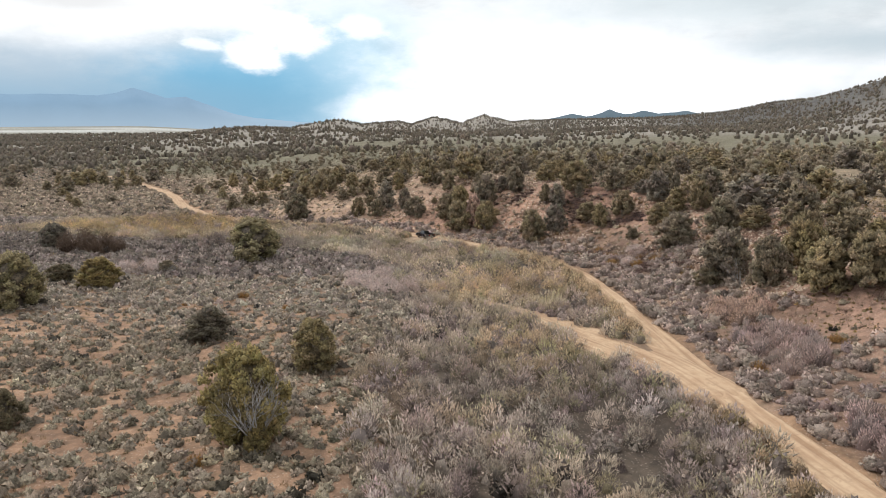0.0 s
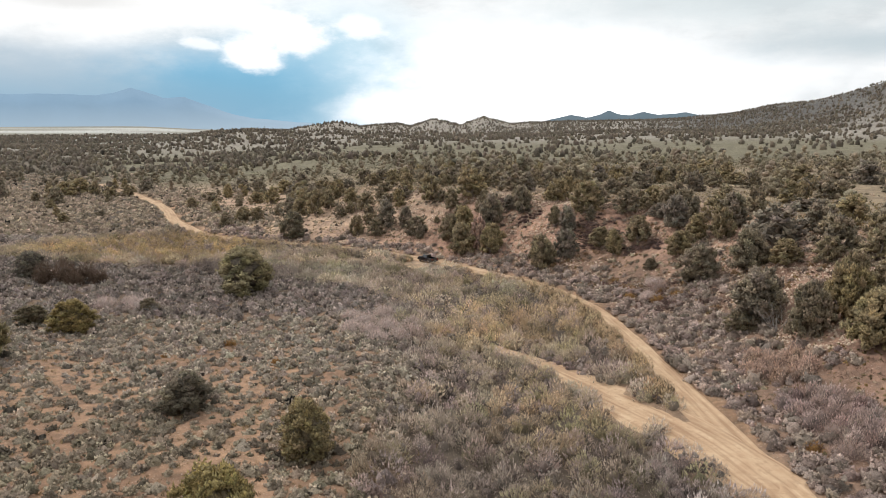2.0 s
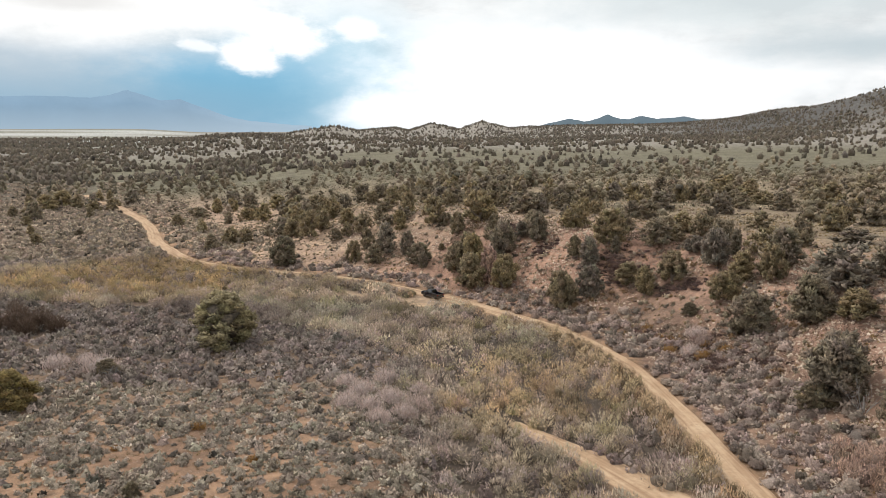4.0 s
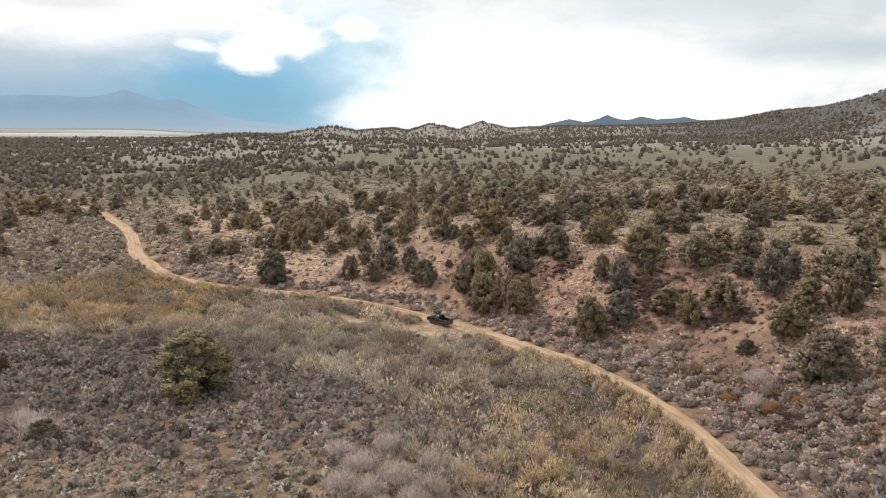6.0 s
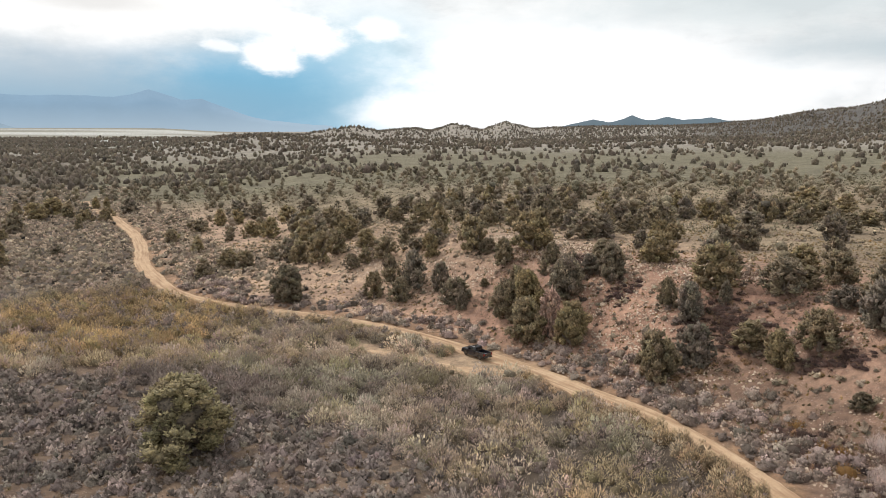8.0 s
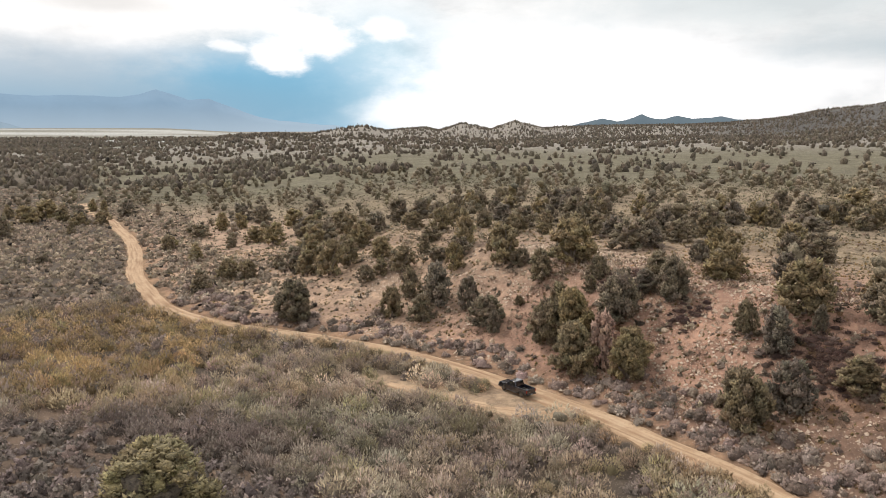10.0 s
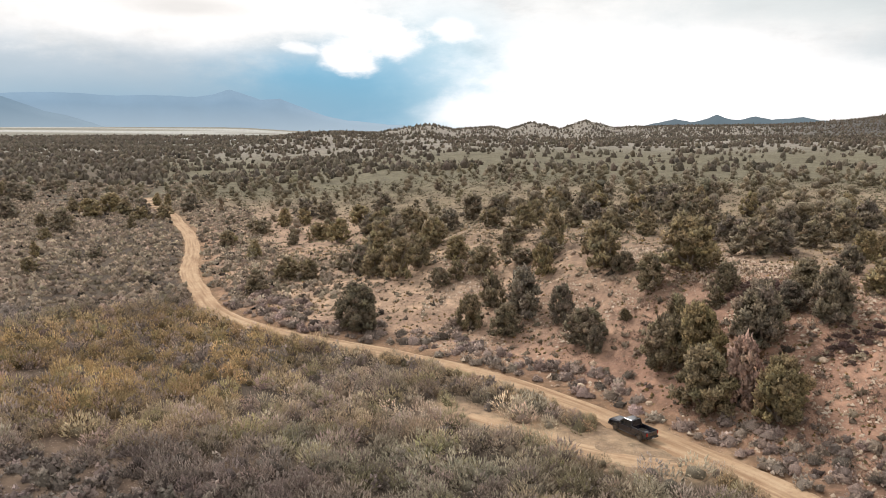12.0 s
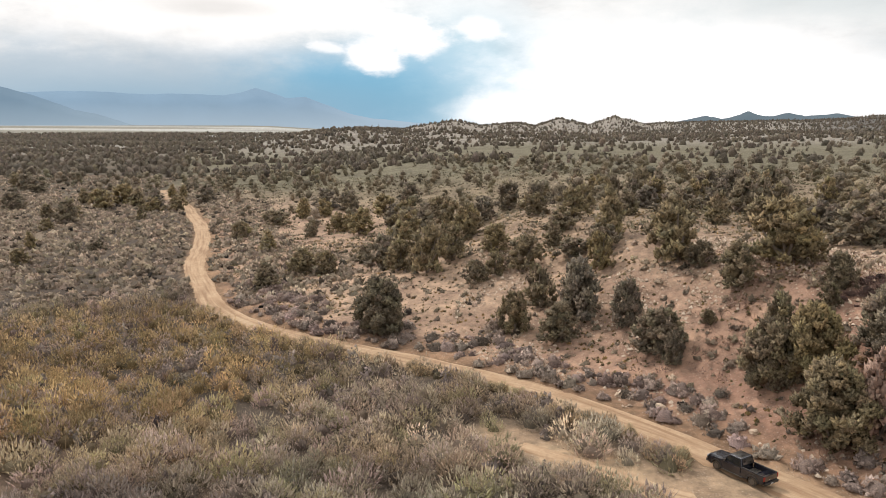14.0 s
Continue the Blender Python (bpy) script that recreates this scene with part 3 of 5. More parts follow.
def buds(rng, c, r, h, k, size, tall=1.05, squat=0.0, rise=0.35):
    """k rounded three-sided leaf tufts set over each of many domes, pointing out and up. Returns vertices and faces."""
    n = len(c)
    d = rng.normal(size=(n, k, 3))
    d[..., 2] = np.abs(d[..., 2]) * 0.9 - squat
    d = unit(d)
    p = c[:, None, :] + d * rng.uniform(0.72, 1.0, (n, k, 1)) * np.stack([r, r, h], -1)[:, None, :]
    axis = unit(d + np.array([0, 0, rise]) + 0.25 * rng.normal(size=(n, k, 3)))
    u = unit(np.cross(axis, rng.normal(size=(n, k, 3))))
    w = np.cross(axis, u)
    q = (size[:, None] * rng.uniform(0.65, 1.35, (n, k)))[..., None]
    ring = [p + q * (u * math.cos(t) + w * math.sin(t)) * rng.uniform(0.8, 1.2, (n, k, 1)) - axis * q * 0.4 for t in (0.0, 2.094, 4.189)]
    v = np.stack([*ring, p + axis * q * tall * rng.uniform(0.7, 1.3, (n, k, 1))], 2).reshape(-1, 4, 3)
    f = np.array([(0, 1, 3), (1, 2, 3), (2, 0, 3)])
    return v, f[None] + 4 * np.arange(len(v))[:, None, None]


def cores(c, size, squash, rng):
    """Rough solid hearts for clumps, so that the light does not fall through."""
    v = ICO[None] * (1 + 0.17 * rng.normal(size=(len(c), 12, 1))) * size[:, None, None] * np.stack([np.ones(len(c)), np.ones(len(c)), squash], -1)[:, None, :]
    return (c[:, None, :] + v), (ICO_F[None] + 12 * np.arange(len(c))[:, None, None])


def domes(rng, c, r, h, sides=6, rings=1, ragged=0.33):
    """Low uneven domes: solid hearts for shrubs, far trees, and stones."""
    n = len(c)
    layers = [(1.0, 0.0), (0.82, 0.62)][:rings]
    v = []
    for q0, z0 in layers:
        a = (np.arange(sides)[None] + rng.uniform(-0.3, 0.3, (n, sides)) + 0.5 * (z0 > 0)) * 2 * math.pi / sides
        q = q0 * r[:, None] * rng.uniform(0.95 - ragged, 0.95 + ragged, (n, sides))
        v.append(np.stack([c[:, :1] + q * np.cos(a), c[:, 1:2] + q * np.sin(a), c[:, 2:3] + h[:, None] * z0 * rng.uniform(1 - ragged, 1 + ragged, (n, sides))], -1))
    v.append((c + np.stack([rng.uniform(-0.2, 0.2, n) * r, rng.uniform(-0.2, 0.2, n) * r, h], 1))[:, None])
    k = np.arange(sides)
    k1 = (k + 1) % sides
    f = []
    if rings == 2:
        f += [np.stack([k, k1, sides + k], 1), np.stack([k1, sides + k1, sides + k], 1)]
    f.append(np.stack([k + sides * (rings - 1), k1 + sides * (rings - 1), np.full(sides, sides * rings)], 1))
    f = np.concatenate(f)
    return np.concatenate(v, 1), f[None] + (sides * rings + 1) * np.arange(n)[:, None, None]


def plant_mesh(name, mat, tris, tri_tint, *solids):
    """One mesh of loose sprigs and of solids, each solid as (vertices, faces), tint."""
    v = [tris.reshape(-1, 3)]
    f = [np.arange(len(v[0])).reshape(-1, 3)]
    t = [np.repeat(tri_tint, 3, axis=0)]
    made = len(v[0])
    for (sv, sf), st in solids:
        v.append(sv.reshape(-1, 3)), f.append(sf.reshape(-1, 3) + made), t.append(np.repeat(st, sv.shape[1], axis=0))
        made += len(v[-1])
    f = np.concatenate(f)
    me = mesh_of(name, np.concatenate(v), f, mat, np.concatenate(t))
    me.polygons.foreach_set("use_smooth", np.arange(len(f)) >= len(tris))
    return me


def scatter(rng, x0, x1, y0, y1, density, keep):
    n = int((x1 - x0) * (y1 - y0) * density)
    x, y = rng.uniform(x0, x1, n), rng.uniform(y0, y1, n)
    ok = rng.random(n) < keep(x, y)
    return x[ok], y[ok]


def clear_of_roads(x, y, margin=0.4):
    return (np.hypot(x - 6.5, y - 182.3) > 5.5) & (np.abs(from_line(ROAD, x, y)[0]) > 2.15 + margin) & (np.abs(from_line(SPUR_NEAR, x, y)[0]) > np.interp(y, [93, 104, 116], [1.7, 1.0, 0.35]) + margin) & (np.abs(from_line(SPUR_FAR, x, y)[0]) > 1.5 + margin)


def in_view(x, y):
    """The wedge of country that lies ahead of the flight."""
    return (np.abs(x - 3) < 24 + 0.74 * (y - 10)) & (x > -0.95 * (y - 10) - 30)


def brush(name, label, mat, seed, x, y, r, h, k, length, width, upright, tint, core=True, sink=0.05, puffy=False, heart=0.72, tufts=0, tuft=0.24, tall=1.05, rise=0.35):
    rng = np.random.default_rng(seed)
    c = np.stack([x, y, ground_z(x, y) - sink], 1)
    tr = sprigs(rng, c, r, h, k, length, width, upright, shell=0.72, leaders=max(5, k // 8) if puffy else 0)
    solids = []
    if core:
        # hearts take a darker tint, painting the shade deep in each shrub
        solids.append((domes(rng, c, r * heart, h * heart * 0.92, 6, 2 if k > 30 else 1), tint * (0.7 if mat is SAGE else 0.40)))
    if tufts:
        solids.append((buds(rng, c, r * 0.86, h * 0.86, tufts, r * tuft, tall, 0.0, rise), np.repeat(tint, tufts, axis=0) * rng.uniform(0.8, 1.2, (len(c) * tufts, 1))))
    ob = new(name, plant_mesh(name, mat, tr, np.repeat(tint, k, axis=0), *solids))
    return tagged(ob, label, "brush", kind="stuff")


def vary(rng, n, base, amount):
    return np.clip(np.array(base)[None] * (1 + amount * rng.normal(size=(n, 1))) * (1 + 0.025 * rng.normal(size=(n, 3))), 0.02, 2.5)


def wash_side(x, y):
    """Distance left of the road, with a wandering edge."""
    return -from_line(ROAD, x, y)[0] - 5 * fractal(x, y, 14, 71)


def thicket_width(y):
    return np.interp(y, [30, 90, 120, 150, 165, 180, 192, 215, 235, 245], [37, 34, 33, 36, 46, 60, 64, 46, 26, 5])


def build_sage():
    rng = np.random.default_rng(11)
    terrace = lambda x, y: clear_of_roads(x, y) & in_view(x, y) & (wash_side(x, y) > thicket_width(y) - 3)
    # sagebrush on the terrace, thinning over bare red soil
    bare = lambda x, y: smooth(0.10, -0.16, fractal(x, y, 9, 81, 3)) * np.interp(y, [40, 110, 140], [0.85, 0.95, 1.0])
    x, y = scatter(rng, -110, 12, 30, 125, 1.42, lambda x, y: terrace(x, y) * np.interp(y, [40, 75, 105], [0.85, 0.95, 1.0]) * np.clip(0.46 + 0.62 * bare(x, y) + 0.45 * smooth(92, 118, y) + 0.6 * smooth(13, 3, wash_side(x, y) - thicket_width(y)), 0, 1))
    r = 0.42 + 0.60 * rng.random(len(x)) ** 1.6
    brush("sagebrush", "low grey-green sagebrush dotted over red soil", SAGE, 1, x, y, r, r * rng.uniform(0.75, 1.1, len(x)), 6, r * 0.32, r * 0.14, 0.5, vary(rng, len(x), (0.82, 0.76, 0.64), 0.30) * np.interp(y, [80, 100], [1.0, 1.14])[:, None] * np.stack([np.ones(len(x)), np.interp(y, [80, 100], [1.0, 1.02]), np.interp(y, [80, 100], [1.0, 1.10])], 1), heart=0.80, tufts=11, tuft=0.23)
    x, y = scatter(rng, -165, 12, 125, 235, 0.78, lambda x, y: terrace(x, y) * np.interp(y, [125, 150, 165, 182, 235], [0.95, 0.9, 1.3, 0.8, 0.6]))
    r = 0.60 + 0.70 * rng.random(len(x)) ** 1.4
    # tint also dims towards the left, painting in lens falloff and cloud shade
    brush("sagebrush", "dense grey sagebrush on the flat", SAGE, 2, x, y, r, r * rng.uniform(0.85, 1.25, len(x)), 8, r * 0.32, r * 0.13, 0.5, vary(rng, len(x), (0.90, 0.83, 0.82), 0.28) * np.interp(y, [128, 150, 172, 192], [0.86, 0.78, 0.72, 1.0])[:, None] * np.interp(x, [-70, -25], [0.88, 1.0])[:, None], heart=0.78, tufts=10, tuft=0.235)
    x, y = scatter(rng, -390, 12, 235, 540, 0.30, lambda x, y: np.interp(y, [390, 440], [1.0, 0.4]) * clear_of_roads(x, y, 0.8) * in_view(x, y) * (from_line(ROAD, x, y)[0] < 26 + 20 * fractal(x, y, 30, 87)) * (wash_side(x, y) > np.where(y < 242, thicket_width(y) - 3, -99)))
    r = rng.uniform(0.6, 1.35, len(x))
    brush("sagebrush", "distant sagebrush flat", SAGE, 3, x, y, r, r * 0.9, 5, r * 0.45, r * 0.4, 0.35, vary(rng, len(x), (0.88, 0.78, 0.66), 0.34), heart=0.86, tufts=3, tuft=0.40)
    # all round the flight
    x, y = scatter(rng, -190, 150, -80, 250, 0.24, lambda x, y: clear_of_roads(x, y, 0.8) & ((y < 34) | ~in_view(x, y)) & (fractal(x, y, 11, 99, 3) > -0.12))
    r = rng.uniform(0.5, 1.2, len(x))
    brush("sagebrush", "grey sagebrush spread over the open flat", SAGE, 7, x, y, r, r, 3, r * 0.5, r * 0.4, 0.35, vary(rng, len(x), (0.86, 0.80, 0.71), 0.27), heart=0.9)
    # between road and slope, and up the slope
    rightside = lambda x, y: from_line(ROAD, x, y)[0]
    x, y = scatter(rng, -60, 95, 36, 262, 0.80, lambda x, y: (rng.random(len(x)) < np.interp(y, [150, 172], [0.72, 0.6])) & clear_of_roads(x, y, 0.25) & in_view(x, y) & (rightside(x, y) > 0) & (rightside(x, y) < np.interp(y, [130, 165, 185, 210, 235], [19, 11, 8.5, 7, 14]) + 9 * fractal(x, y, 12, 91)))
    r = 0.55 + 0.95 * rng.random(len(x)) ** 1.5
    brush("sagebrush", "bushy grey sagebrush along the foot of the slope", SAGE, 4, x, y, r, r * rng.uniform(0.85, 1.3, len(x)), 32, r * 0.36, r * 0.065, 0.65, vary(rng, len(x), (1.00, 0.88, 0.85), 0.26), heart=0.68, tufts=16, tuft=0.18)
    x, y = scatter(rng, -80, 130, 60, 300, 0.34, lambda x, y: in_view(x, y) * (rightside(x, y) > 9) * (0.35 + 0.65 * smooth(70, 40, rightside(x, y)) * smooth(-0.3, 0.15, fractal(x, y, 15, 93))))
    r = 0.24 + 0.70 * rng.random(len(x)) ** 2
    brush("sagebrush", "small dry shrubs dotted over the stony slope", SAGE, 5, x, y, r, r * 0.9, 8, r * 0.5, r * 0.2, 0.45, vary(rng, len(x), (0.92, 0.82, 0.68), 0.32), tufts=4, tuft=0.32, heart=0.75)
    x, y = scatter(rng, 10, 75, 112, 200, 0.36, lambda x, y: in_view(x, y) * (rightside(x, y) > 6) * (rightside(x, y) < 46) * smooth(-0.2, 0.1, fractal(x, y, 7, 95)))
    r = 0.3 + 0.75 * rng.random(len(x)) ** 1.7
    tint = np.where(rng.random((len(x), 1)) < 0.25, vary(rng, len(x), (0.86, 0.60, 0.38), 0.2), vary(rng, len(x), (0.74, 0.64, 0.58), 0.28))
    brush("sagebrush", "dusky and rusty shrubs scattered among stones", SAGE, 8, x, y, r, r * 0.9, 14, r * 0.45, r * 0.12, 0.45, tint, tufts=9, tuft=0.24, heart=0.75)
    x, y = scatter(rng, -200, 330, 240, 480, 0.17, lambda x, y: in_view(x, y) & (rightside(x, y) > 20))
    r = rng.uniform(0.3, 0.9, len(x))
    brush("sagebrush", "distant low shrubs on the plateau", SAGE, 6, x, y, r, r * 0.8, 5, r, r * 0.7, 0.35, vary(rng, len(x), (0.74, 0.74, 0.60), 0.3), core=False)


def build_thicket():
    rng = np.random.default_rng(21)
    # tall dry willow and rabbitbrush filling the wash
    wash = lambda x, y: clear_of_roads(x, y, 0.6) & in_view(x, y) & (wash_side(x, y) > 1.5) & (wash_side(x, y) < thicket_width(y))
    x, y = scatter(rng, -115, 45, 14, 245, 0.36, lambda x, y: wash(x, y) * np.interp(y, [110, 145], [0.72, 1.0]))
    n = len(x)
    yellow = smooth(0.1, 0.9, 1.35 * np.exp(-(((x + 62) / 31) ** 2 + ((y - 206) / 34) ** 2)) * smooth(170, 180, y + 0.25 * (x + 50)) + 0.40 * fractal(x, y, 9, 33))
    green = smooth(-0.12, 0.25, fractal(x, y, 17, 35)) * (1 - yellow)
    grey = smooth(0.15, 0.8, 0.46 * smooth(94, 68, y) + np.exp(-(((x + 3) / 9) ** 2 + ((y - 118) / 12) ** 2)) + 0.7 * fractal(x, y, 12, 37)) * (1 - yellow)
    rusty = smooth(0.10, 0.30, fractal(x, y, 8, 36, 3)) * (1 - yellow)
    tint = vary(rng, n, (1.20, 1.09, 1.00), 0.22)
    mix = lambda t, w, c: t * (1 - w[:, None]) + w[:, None] * vary(rng, n, c, 0.2)
    tint = mix(mix(tint, green * np.interp(y, [75, 110], [0.2, 0.85]), (1.12, 1.08, 0.88)), rusty * 0.45, (1.18, 0.95, 0.68))
    tint = mix(mix(tint, grey, (1.26, 1.17, 1.19)), yellow, (1.20, 0.96, 0.60))
    golden = smooth(0.25, 0.75, np.exp(-(((x - 20) / 15) ** 2 + ((y - 127) / 19) ** 2)) + 1.1 * np.exp(-(((x - 15) / 7) ** 2 + ((y - 84) / 12) ** 2)) + 0.6 * fractal(x, y, 8, 44, 3))
    tint = mix(tint, golden * 0.75, (1.22, 1.00, 0.72))
    pale = smooth(-0.05, 0.2, fractal(x, y, 11, 38, 3)) * smooth(-42, -26, x) * smooth(140, 158, y) * (1 - yellow)
    tint = mix(tint, pale * 0.75, (1.12, 1.14, 1.04))
    odd = rng.random(n)
    tint = mix(mix(tint, (odd < 0.24) * 0.8, (1.10, 0.95, 1.00)), (odd > 0.90) * 0.7, (0.95, 0.93, 0.60))
    dusky = smooth(0.25, 0.8, np.exp(-(((x + 38) / 24) ** 2 + ((y - 166) / 9) ** 2)) + 0.4 * fractal(x, y, 9, 49))
    tint = mix(tint * np.interp(y, [85, 110, 140, 172], [1.05, 1.04, 1.10, 0.96])[:, None], dusky, (0.66, 0.59, 0.61))
    # leftward dimming by x is painted lens falloff and cloud shade
    tint = tint * np.clip(1 + 0.75 * fractal(x, y, 7, 39, 2), 0.6, 1.2)[:, None] * np.interp(x, [-75, -35], [0.95, 1.0])[:, None]
    r = 0.85 + 1.10 * rng.random(n) ** 1.5
    h = (0.75 + 0.95 * r * rng.uniform(0.6, 1.4, n)) * np.interp(y, [40, 120, 215], [1.0, 1.05, 1.05])
    near = (y < 130) & (y > 43)
    behind = y <= 43
    tint = tint * np.where(y[:, None] > 110, (0.985, 1.005, 0.99), (0.98, 1.01, 1.05))
    r = r * np.where((y > 150) & (y < 200), 1.16, 1.0)
    close = (y > 152) & (y < 204) & (x > -72)
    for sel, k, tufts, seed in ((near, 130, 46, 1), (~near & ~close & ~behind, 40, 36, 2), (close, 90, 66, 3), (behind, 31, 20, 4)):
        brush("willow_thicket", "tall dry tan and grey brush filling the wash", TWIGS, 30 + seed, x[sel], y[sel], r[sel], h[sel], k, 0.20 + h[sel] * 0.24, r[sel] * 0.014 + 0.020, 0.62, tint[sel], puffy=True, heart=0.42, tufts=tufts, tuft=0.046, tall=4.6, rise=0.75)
    # tall clumps that lean over the edge of the road
    line = curve_points(ROAD[2:22], 0.5)
    d = np.gradient(line, axis=0)
    d /= np.linalg.norm(d, axis=1)[:, None]
    off = rng.uniform(2.3, 4.8, len(line))
    x, y = line[:, 0] - d[:, 1] * off, line[:, 1] + d[:, 0] * off
    ok = (np.abs(from_line(SPUR_NEAR, x, y)[0]) > 3.2) & (np.abs(from_line(SPUR_FAR, x, y)[0]) > 2.6) & (np.hypot(x - 6.5, y - 182.3) > 6) & (rng.random(len(x)) < np.interp(y, [60, 84, 150, 172, 215], [0.35, 0.95, 0.9, 0.35, 0.4]))
    x, y = x[ok], y[ok]
    r = rng.uniform(0.8, 1.35, len(x))
    h = rng.uniform(1.9, 3.1, len(x)) * np.interp(y, [60, 86, 140, 172], [0.6, 1.0, 1.0, 0.5])
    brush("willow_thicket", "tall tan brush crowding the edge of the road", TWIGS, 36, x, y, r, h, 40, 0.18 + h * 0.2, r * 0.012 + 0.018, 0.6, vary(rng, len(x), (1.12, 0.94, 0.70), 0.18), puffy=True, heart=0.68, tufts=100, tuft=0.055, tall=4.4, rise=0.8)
    # grey sagebrush standing among it
    x, y = scatter(rng, -115, 45, 24, 245, 0.14, lambda x, y: wash(x, y) * smooth(-0.25, 0.2, fractal(x, y, 10, 43)))
    r = rng.uniform(0.6, 1.25, len(x))
    brush("sagebrush", "dark grey sagebrush among the dry brush of the wash", SAGE, 34, x, y, r, 0.7 + r * rng.uniform(0.8, 1.2, len(x)), 20, 0.10 + r * 0.22, 0.04 + r * 0.06, 0.5, vary(rng, len(x), (0.74, 0.67, 0.66), 0.28), heart=0.66, tufts=16, tuft=0.2)
    # purplish bare brush across the road
    x, y = scatter(rng, 30, 80, 40, 112, 0.9, lambda x, y: clear_of_roads(x, y, 1.5) * smooth(0.3, 0.6, sum(np.exp(-(((x - a) / b) ** 2 + ((y - c) / d) ** 2)) for a, b, c, d in ((44.5, 5.0, 80, 7.0), (46.5, 3.6, 96, 5.0), (43, 6.0, 52, 8.0)))))
    n = len(x)
    r = rng.uniform(0.8, 1.4, n)
    h = rng.uniform(1.9, 2.9, n)
    tint = np.where((y > 89)[:, None], vary(rng, n, (1.16, 0.92, 0.84), 0.14), vary(rng, n, (1.04, 0.88, 0.93), 0.16))
    brush("willow_thicket", "bare purplish-grey brush beside the road", TWIGS, 35, x, y, r, h, 60, h * 0.4, r * 0.014 + 0.018, 0.6, tint, puffy=True, heart=0.66, tufts=90, tuft=0.05, tall=4.6, rise=0.9)


def build_litter():
    rng = np.random.default_rng(45)
    x, y = scatter(rng, -20, 90, 70, 235, 0.42, lambda x, y: in_view(x, y) * (from_line(ROAD, x, y)[0] > 7) * (from_line(ROAD, x, y)[0] < 40) * smooth(-0.15, 0.2, fractal(x, y, 18, 47) + np.interp(y, [150, 190], [0.12, 0.0])))
    r = rng.uniform(0.6, 1.7, len(x))
    brush("dead_brush", "low heaps of dead purplish-grey twigs on the slope", TWIGS, 46, x, y, r, r * rng.uniform(0.3, 0.55, len(x)), 46, r * 0.4, r * 0.04 + 0.02, 0.2, vary(rng, len(x), (0.58, 0.46, 0.43), 0.22), core=False)
    heap = lambda x, y: sum(np.exp(-(((x - a) / b) ** 2 + ((y - c) / d) ** 2)) for a, b, c, d in ((43.4, 3.6, 172.2, 3.0), (41.0, 2.2, 176.2, 2.0), (52.0, 1.7, 156.5, 1.7), (48.5, 1.4, 159.5, 1.4), (27.0, 2.6, 206.4, 1.8), (32.0, 1.8, 190.6, 1.8), (46.4, 2.0, 139.0, 2.2), (44.6, 3.0, 132.0, 3.0), (50.0, 2.6, 128.0, 2.6), (41.5, 2.0, 147.0, 3.0)))
    x, y = scatter(rng, 20, 60, 122, 212, 2.6, lambda x, y: np.clip(1.3 * heap(x, y), 0, 1))
    r = rng.uniform(0.5, 1.2, len(x))
    brush("dead_brush", "tangled dark purplish dead branches on the slope", TWIGS, 47, x, y, r, r * rng.uniform(0.45, 0.9, len(x)), 60, r * 0.45, r * 0.035 + 0.02, 0.25, vary(rng, len(x), (0.42, 0.31, 0.31), 0.25), heart=0.6)


def build_grass():
    rng = np.random.default_rng(41)
    x, y = scatter(rng, -70, 40, 35, 150, 0.45, lambda x, y: clear_of_roads(x, y) & in_view(x, y) & (wash_side(x, y) > 28))
    r = rng.uniform(0.12, 0.28, len(x))
    brush("bunch_grass", "dry straw-coloured grass tufts", GRASS, 41, x, y, r, r * 1.4, 12, r * 1.6, r * 0.3, 0.75, vary(rng, len(x), (0.9, 0.85, 0.75), 0.15), core=False)
    x, y = scatter(rng, -70, 120, 70, 300, 1.35, lambda x, y: in_view(x, y) * (from_line(ROAD, x, y)[0] > 6) * (from_line(ROAD, x, y)[0] < 95) * smooth(-0.45, 0.15, fractal(x, y, 8, 83, 3)))
    r = 0.13 + 0.24 * rng.random(len(x)) ** 1.6
    tint = np.where(rng.random((len(x), 1)) < 0.3, vary(rng, len(x), (1.35, 1.10, 0.72), 0.2), vary(rng, len(x), (1.0, 0.96, 0.76), 0.24))
    brush("bunch_grass", "small grass tufts and cushions dotted over the slope", GRASS, 42, x, y, r, r * 1.05, 4, r * 1.1, r * 0.35, 0.7, tint, heart=0.9)


